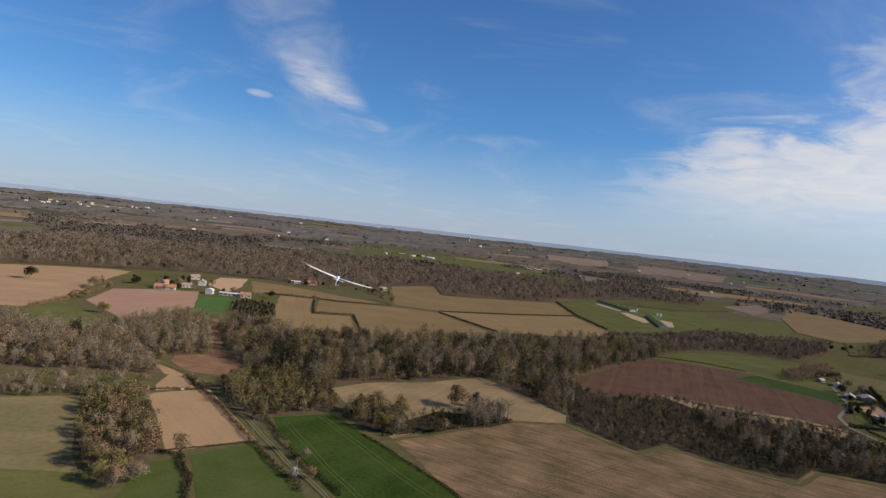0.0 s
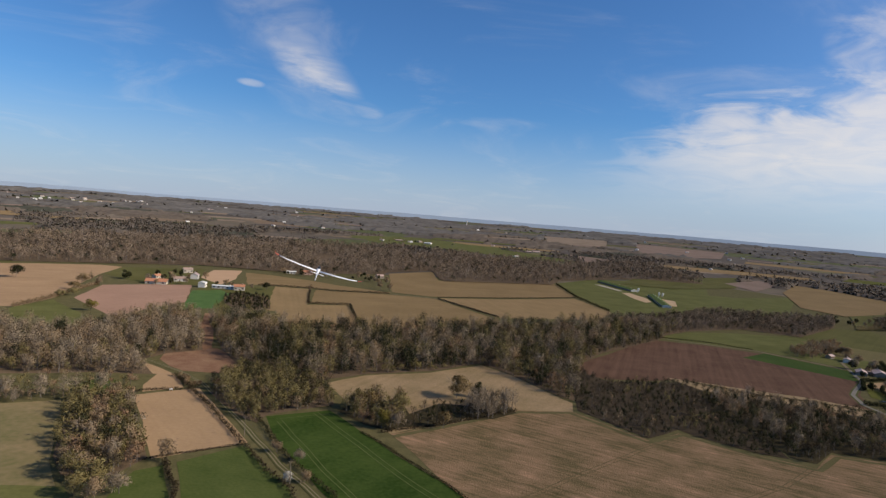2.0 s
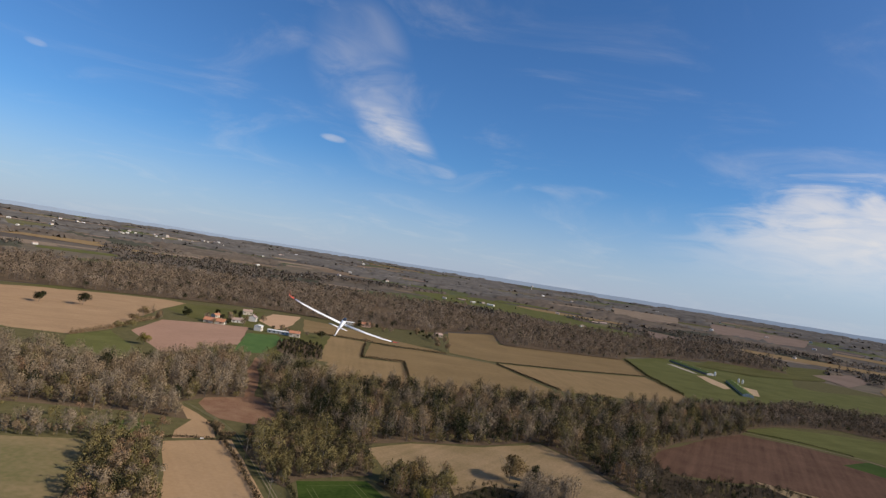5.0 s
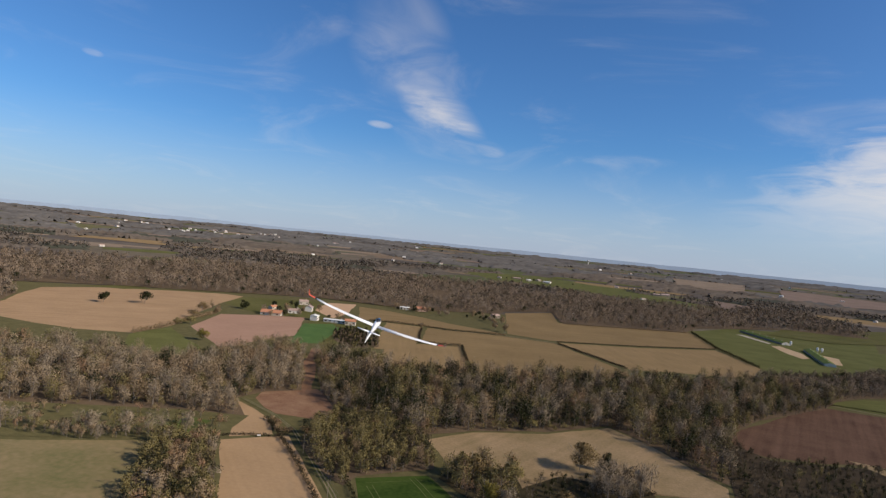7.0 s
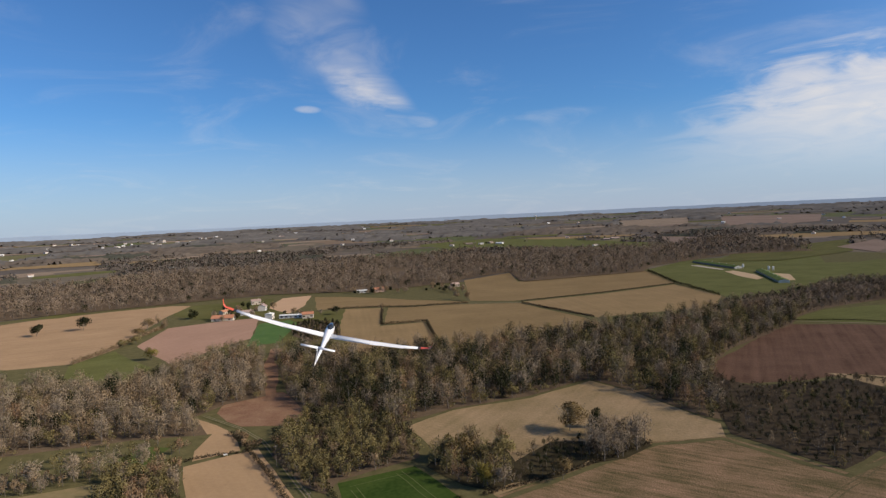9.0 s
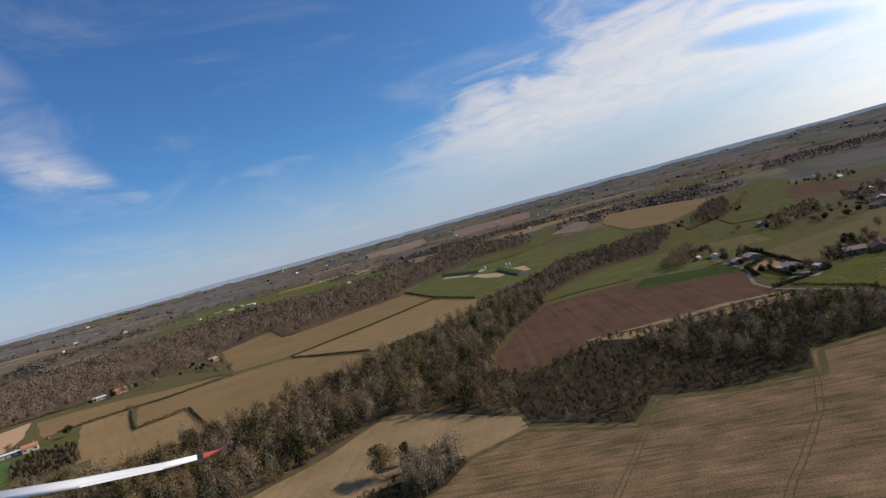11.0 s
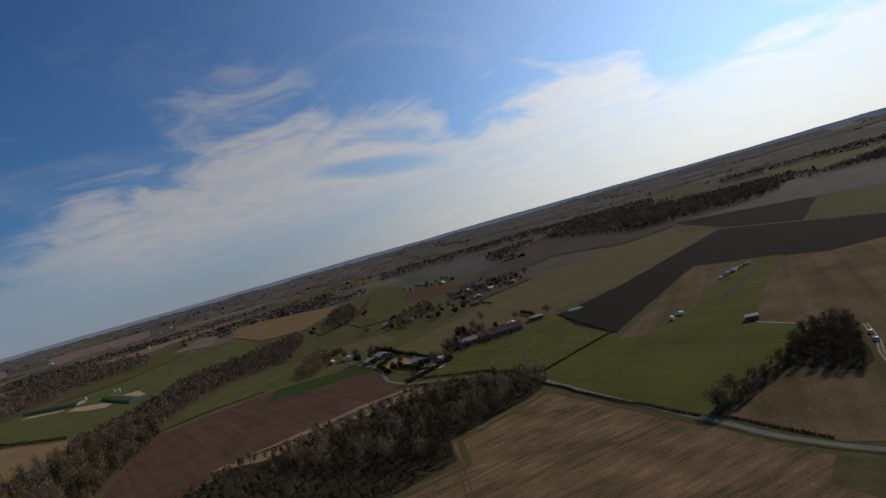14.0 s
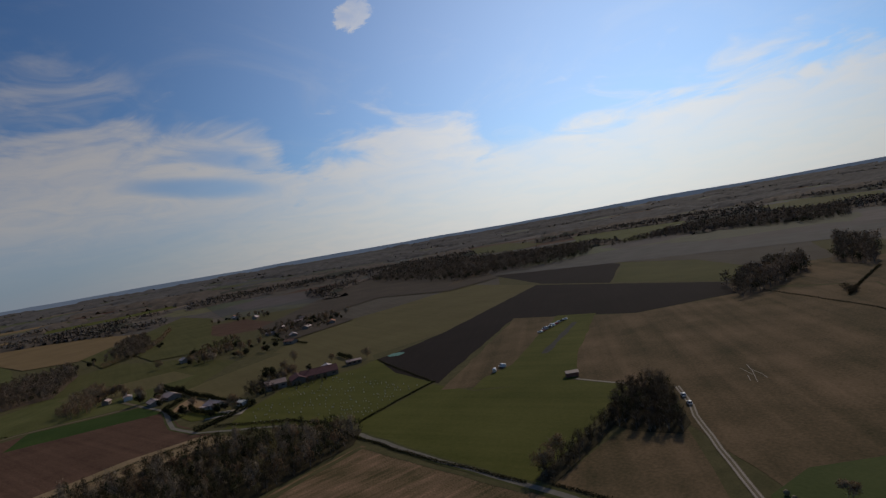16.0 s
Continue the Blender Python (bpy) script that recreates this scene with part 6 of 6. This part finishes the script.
def silo(x, y, h):
    top = holder("silo", pose(x, y, 0), "white feed silo on legs beside the sheds", "silo", "feed silos")
    bm = tube(bmesh.new(), (0, 0, 3.2), (0, 0, h), 1.5, 1.5, 16)
    tube(bm, (0, 0, 1.4), (0, 0, 3.2), 0.3, 1.5, 16)
    tube(bm, (0, 0, h), (0, 0, h + 1.0), 1.5, 0.25, 16)
    part("tank", bm, M_SHEET_W, top, smooth=False)
    for k in range(4):
        a = math.pi / 4 + k * math.pi / 2
        part("leg", tube(bmesh.new(), (1.3 * math.cos(a), 1.3 * math.sin(a), 0), (1.3 * math.cos(a), 1.3 * math.sin(a), 3.4), 0.09, 0.09, 6), M_METAL, top)
    part("filler_pipe", tube(bmesh.new(), (1.65, 0, 0.8), (1.65, 0, h + 0.6), 0.08, 0.08, 6), M_METAL, top)


for x, y, h in ((356, 1106, 7), (378, 1064, 6.5), (383, 1061, 6.5)):
    silo(x, y, h)

top = holder("water_tower", pose(165, 4080, land(165, 4080)), "white concrete water tower far off", "water tower")
part("shaft", tube(bmesh.new(), (0, 0, 0), (0, 0, 26), 3.2, 2.6, 16), M_WALL_W, top)
bm = tube(bmesh.new(), (0, 0, 26), (0, 0, 31), 3.0, 8, 20)
tube(bm, (0, 0, 31), (0, 0, 36), 8, 8, 20)
part("tank", bm, M_WALL_W, top)
part("roof", tube(bmesh.new(), (0, 0, 36), (0, 0, 37.5), 8.2, 1, 20), M_WALL_W, top)

top = holder("feed_trough", pose(-141, 357, land(-141, 357), 0, 0, 25), "small white feed trough at the tan field's edge", "trough")
bm = box(bmesh.new(), 0, 0, 0.72, 1.7, 0.9, 0.08, 0.02)
for u, v, w, d in ((0, -0.42, 1.7, 0.06), (0, 0.42, 1.7, 0.06), (-0.82, 0, 0.06, 0.78), (0.82, 0, 0.06, 0.78)):
    box(bm, u, v, 0.92, w, d, 0.34)
part("tub", bm, M_SHEET_W, top)
for u, v in ((-0.7, -0.34), (0.7, -0.34), (-0.7, 0.34), (0.7, 0.34)):
    part("leg", box(bmesh.new(), u, v, 0.34, 0.08, 0.08, 0.7), M_METAL, top)

# ---- vehicles ----


def car(label, x, y, rot, paint, van=False, z=0.0, group="parked cars"):
    top = holder("van" if van else "car", pose(x, y, land(x, y) + 0.25 + z, 0, 0, rot), label, "van" if van else "car", group)
    ln, w = (5.4, 2.0) if van else (4.3, 1.76)
    bm = box(bmesh.new(), 0, 0, 0.62, ln, w, 0.62, 0.14)
    part("body", bm, paint, top, smooth=True)
    bm = bmesh.new()
    if van:
        prism(bm, [(-2.6, 0.9), (1.75, 0.9), (1.2, 2.15), (-2.6, 2.2)], -0.94, 0.94)
    else:
        prism(bm, [(-2.0, 0.9), (1.15, 0.9), (0.45, 1.46), (-1.55, 1.46)], -0.78, 0.78)
    bmesh.ops.bevel(bm, geom=bm.edges[:], offset=0.07, segments=2, affect="EDGES")
    part("cabin", bm, paint, top, smooth=True)
    if van:
        part("windscreen", prism(bmesh.new(), [(1.74, 1.0), (1.78, 1.0), (1.26, 2.0), (1.22, 2.0)], -0.82, 0.82), M_GLASS, top)
    else:
        part("windscreen", prism(bmesh.new(), [(1.10, 0.98), (1.14, 0.98), (0.54, 1.42), (0.50, 1.42)], -0.7, 0.7), M_GLASS, top)
        part("rear_window", prism(bmesh.new(), [(-2.01, 0.96), (-1.96, 0.96), (-1.56, 1.40), (-1.62, 1.40)], -0.7, 0.7), M_GLASS, top)
    for s in (-1, 1):
        y1 = s * (0.955 if van else 0.80)
        x0, x1, z0, z1 = (0.2, 1.4, 1.3, 1.95) if van else (-1.5, 0.55, 1.0, 1.36)
        part("side_window", box(bmesh.new(), (x0 + x1) / 2, y1, (z0 + z1) / 2, x1 - x0, 0.02, z1 - z0), M_GLASS, top)
        part("headlight", box(bmesh.new(), ln / 2 - 0.02, s * w * 0.36, 0.72, 0.08, 0.34, 0.14, 0.02), M_METAL, top)
        part("tail_light", box(bmesh.new(), -ln / 2 + 0.02, s * w * 0.38, 0.74, 0.08, 0.24, 0.18, 0.02), M_CAR_R, top)
        for u in (-0.31, 0.31):
            tyre = part("wheel", tube(bmesh.new(), (u * ln, s * (w / 2 - 0.2), 0.32), (u * ln, s * (w / 2 + 0.01), 0.32), 0.32, 0.32, 14), M_TYRE, top)
            part("rim", tube(bmesh.new(), (u * ln, s * (w / 2 + 0.01), 0.32), (u * ln, s * (w / 2 + 0.025), 0.32), 0.2, 0.18, 10), M_METAL, tyre)
    return top


van_a = car("white van parked on the grass", 390, 293.5, 15, M_CAR_W, True)
van_b = car("white van parked nose out on the grass", 400, 291.5, 60, M_CAR_W, True)
ROW = [(500, 290.5), (505, 289.5), (511, 289), (516, 286.5), (522, 286), (528, 284), (534, 283.5), (540, 281.5), (546, 280)]
for i, (x, y) in enumerate(ROW):
    paint, word = [(M_CAR_W, "white"), (M_CAR_D, "dark"), (M_CAR_S, "silver"), (M_CAR_R, "red")][(i * 3) % 4]
    car(word + " car parked along the runway", x, y, 78 + 9 * math.sin(i * 2.3), paint, i in (2, 4), group="cars along the runway")
car("white car parked beside the clump on the gravel track", 320, 187, 12, M_CAR_W, z=-0.05, group="cars on the track")
car("white car parked on the gravel track", 309, 184.6, 14, M_CAR_W, z=-0.05, group="cars on the track")

# ---- airfield hut, bales, poles, posts ----
top = holder("hut", pose(367, 243, 0.2, 0, 0, 20), "small red-brown wooden hut on the airfield", "hut")
part("wall", prism(bmesh.new(), [(-2.2, 0), (2.2, 0), (2.2, 2.3), (0, 3.1), (-2.2, 2.3)], -3.2, 3.2), M_HUT, top)
for s in (-1, 1):
    bm = prism(bmesh.new(), [(s * 2.6, 2.12), (0, 3.12), (0, 3.24), (s * 2.6, 2.24)], -3.5, 3.5)
    bmesh.ops.recalc_face_normals(bm, faces=bm.faces[:])
    part("roof_panel", bm, M_TILE_P, top)
part("door", box(bmesh.new(), 0.3, -3.22, 1.0, 1.0, 0.08, 2.0, 0.02), M_WOOD, top)
part("window", box(bmesh.new(), -1.3, -3.21, 1.4, 0.7, 0.06, 0.6), M_GLASS, top)

for k, (x, y) in enumerate(((226, 160), (222.5, 158.5), (219, 157), (216, 155.5), (213, 155))):
    top = holder("hay_bale", pose(x, y, 0.9, 0, 0, 25 + 13 * k), "dark weathered round hay bale on grass", "hay bale", "hay bales")
    bm = tube(bmesh.new(), (-0.6, 0, 0), (0.6, 0, 0), 0.72, 0.72, 18)
    bmesh.ops.bevel(bm, geom=[e for e in bm.edges if abs(e.verts[0].co.x - e.verts[1].co.x) < 1e-3], offset=0.08, segments=2, affect="EDGES")
    part("straw", bm, M_HAY, top, smooth=True)
    for u in (-0.3, 0.3):
        part("twine", tube(bmesh.new(), (u - 0.015, 0, 0), (u + 0.015, 0, 0), 0.735, 0.735, 18), M_GUARD, top)


def pole(x, y, rot):
    top = holder("power_pole", pose(x, y, 0, 0, 0, rot), "grey wooden power pole beside the track", "power pole", "power poles")
    part("post", tube(bmesh.new(), (0, 0, -0.5), (0, 0, 9.5), 0.16, 0.11, 8), M_WOOD, top)
    part("crossarm", box(bmesh.new(), 0, 0, 9.1, 1.8, 0.12, 0.14, 0.02), M_WOOD, top)
    for u in (-0.8, 0, 0.8):
        part("insulator", tube(bmesh.new(), (u, 0, 9.15), (u, 0, 9.4), 0.05, 0.07, 8), M_GUARD, top)


POLES = [(-82, 299, 40), (-50, 254, 40), (-112, 345, 40)]
for p in POLES:
    pole(*p)
for (xa, ya, _), (xb, yb, _) in ((POLES[2], POLES[0]), (POLES[0], POLES[1])):
    for u in (-0.8, 0, 0.8):
        cu = bpy.data.curves.new("cable", "CURVE")
        cu.dimensions, cu.bevel_depth = "3D", 0.018
        sp = cu.splines.new("POLY")
        sp.points.add(12)
        for i in range(13):
            s = i / 12
            sp.points[i].co = (xa + (xb - xa) * s + u * 0.77, ya + (yb - ya) * s + u * 0.64, 9.4 - 4 * 0.9 * s * (1 - s), 1)
        ob = new("cable", cu)
        cu.materials.append(M_BLACK)
        tagged(ob, "thin black power cable between poles", "cable", "power cables")


def guards():
    """White guards of young trees in rows across the pasture."""
    rng = np.random.default_rng(31)
    poly = [(314, 420), (345, 436), (398, 442), (424, 412), (398, 384), (372, 336), (314, 345)]
    pts = []
    for i in range(26):
        for j in range(60):
            pts.append((300 + i * 6.5 + rng.normal(0, 0.5), 330 + j * 2.1 + rng.normal(0, 0.3)))
    pts = np.array(pts)
    pts = pts[inside(pts, poly)]
    pts = pts[rng.random(len(pts)) < 0.26 + 0.26 * (pts[:, 1] + 0.12 * pts[:, 0] < 404)]
    v, f = cone_arrays((0, 0, 0), (0, 0, 0.5), 0.20, 0.17, 6)
    post, pf = cone_arrays((0.3, 0, 0), (0.3, 0, 0.9), 0.03, 0.03, 4)
    one = stack([(v, f, 0), (post, pf, 1)])
    verts, faces, m = plant([one], pts, rng, None, (0.9, 1.6))
    verts[:, 2] += 0.2
    ob = new("tree_guards", mesh_arrays("tree_guards", verts, faces, [M_GUARD, M_WOOD], m))
    tagged(ob, "rows of white tree guards on stakes", "tree guards", kind="stuff")


guards()

# ---- glider ----


def wing_panel(bm, stations):
    """Aerofoil sections joined along the span: (x, y of leading edge, z, chord, thickness)."""
    shape = [(0, 0), (0.06, 0.5), (0.25, 0.62), (0.6, 0.4), (1, 0.02), (0.6, -0.12), (0.25, -0.3), (0.06, -0.3)]
    rings = [[bm.verts.new((x, y - c * u, z + t * v)) for u, v in shape] for x, y, z, c, t in stations]
    for a, b in zip(rings, rings[1:]):
        for k in range(len(shape)):
            bm.faces.new((a[k], a[(k + 1) % 8], b[(k + 1) % 8], b[k]))
    bm.faces.new(rings[0])
    bm.faces.new(rings[-1][::-1])
    bmesh.ops.recalc_face_normals(bm, faces=bm.faces[:])
    return bm


def lathe(bm, stations, n=16):
    """Elliptic sections along y: (y, z, half width, half height)."""
    rings = []
    for y, z, a, b in stations:
        rings.append([bm.verts.new((a * math.cos(2 * math.pi * k / n), y, z + b * math.sin(2 * math.pi * k / n))) for k in range(n)])
    for p, q in zip(rings, rings[1:]):
        for k in range(n):
            bm.faces.new((p[k], p[(k + 1) % n], q[(k + 1) % n], q[k]))
    bm.faces.new(rings[0])
    bm.faces.new(rings[-1][::-1])
    bmesh.ops.recalc_face_normals(bm, faces=bm.faces[:])
    return bm


# six-metre glider, scaled threefold and placed to fit the camera's view
glider = holder("glider", pose(-23.0, 140.3, 95.9, 12, 15, 9) @ Matrix.Scale(3.0, 4), "white sailplane with red wingtips in flight, enlarged to fit the view", "glider")
part("fuselage", lathe(bmesh.new(), [(1.25, -0.06, 0.01, 0.01), (1.18, -0.05, 0.06, 0.06), (0.95, -0.03, 0.11, 0.13), (0.6, 0, 0.135, 0.17), (0.2, 0.01, 0.12, 0.15),
                                      (-0.2, 0.02, 0.07, 0.09), (-0.8, 0.03, 0.045, 0.055), (-1.75, 0.05, 0.028, 0.035)]), M_GEL, glider, smooth=True)
part("canopy", lathe(bmesh.new(), [(1.05, 0.05, 0.02, 0.02), (0.9, 0.075, 0.08, 0.09), (0.65, 0.10, 0.10, 0.105), (0.38, 0.10, 0.06, 0.075)]), M_GLASS, glider, "dark tinted canopy", True)
for s in (-1, 1):
    wing = part("wing", wing_panel(bmesh.new(), [(s * 0.08, 0.28, 0.06, 0.29, 0.042), (s * 1.2, 0.26, 0.11, 0.26, 0.036), (s * 2.2, 0.21, 0.20, 0.20, 0.026), (s * 2.62, 0.17, 0.27, 0.155, 0.02)]), M_GEL, glider, smooth=True)
    part("band", wing_panel(bmesh.new(), [(s * 2.62, 0.17, 0.27, 0.155, 0.02), (s * 2.70, 0.16, 0.285, 0.145, 0.018)]), M_BLACK, wing, "black band")
    part("wingtip", wing_panel(bmesh.new(), [(s * 2.70, 0.16, 0.285, 0.145, 0.018), (s * 2.93, 0.11, 0.34, 0.10, 0.013)]), M_RED, wing, "red wingtip")
    part("winglet", wing_panel(bmesh.new(), [(s * 2.93, 0.11, 0.34, 0.10, 0.013), (s * 2.98, 0.06, 0.42, 0.085, 0.02), (s * 3.0, -0.02, 0.60, 0.05, 0.012)]), M_RED, wing, "red upturned winglet")
    part("aileron", wing_panel(bmesh.new(), [(s * 1.25, 0.052, 0.117, 0.054, 0.012), (s * 2.2, 0.058, 0.203, 0.05, 0.010)]), M_GEL, wing)
    part("tailplane", wing_panel(bmesh.new(), [(0, -1.55, 0.47, 0.15, 0.016), (s * 0.45, -1.59, 0.475, 0.10, 0.01)]), M_GEL, glider, smooth=True)
bm = bmesh.new()
prism(bm, [(-1.52, 0.06), (-1.80, 0.03), (-1.79, 0.47), (-1.58, 0.47)], -0.012, 0.012)
bmesh.ops.rotate(bm, verts=bm.verts[:], cent=(0, 0, 0), matrix=Matrix.Rotation(math.pi / 2, 3, "Z"))
bmesh.ops.recalc_face_normals(bm, faces=bm.faces[:])
part("fin", bm, M_GEL, glider)
bm = bmesh.new()
prism(bm, [(-1.80, 0.035), (-1.90, 0.04), (-1.88, 0.45), (-1.79, 0.46)], -0.010, 0.010)
bmesh.ops.rotate(bm, verts=bm.verts[:], cent=(0, 0, 0), matrix=Matrix.Rotation(math.pi / 2, 3, "Z"))
bmesh.ops.recalc_face_normals(bm, faces=bm.faces[:])
part("rudder", bm, M_BLACK, glider, "dark rudder")
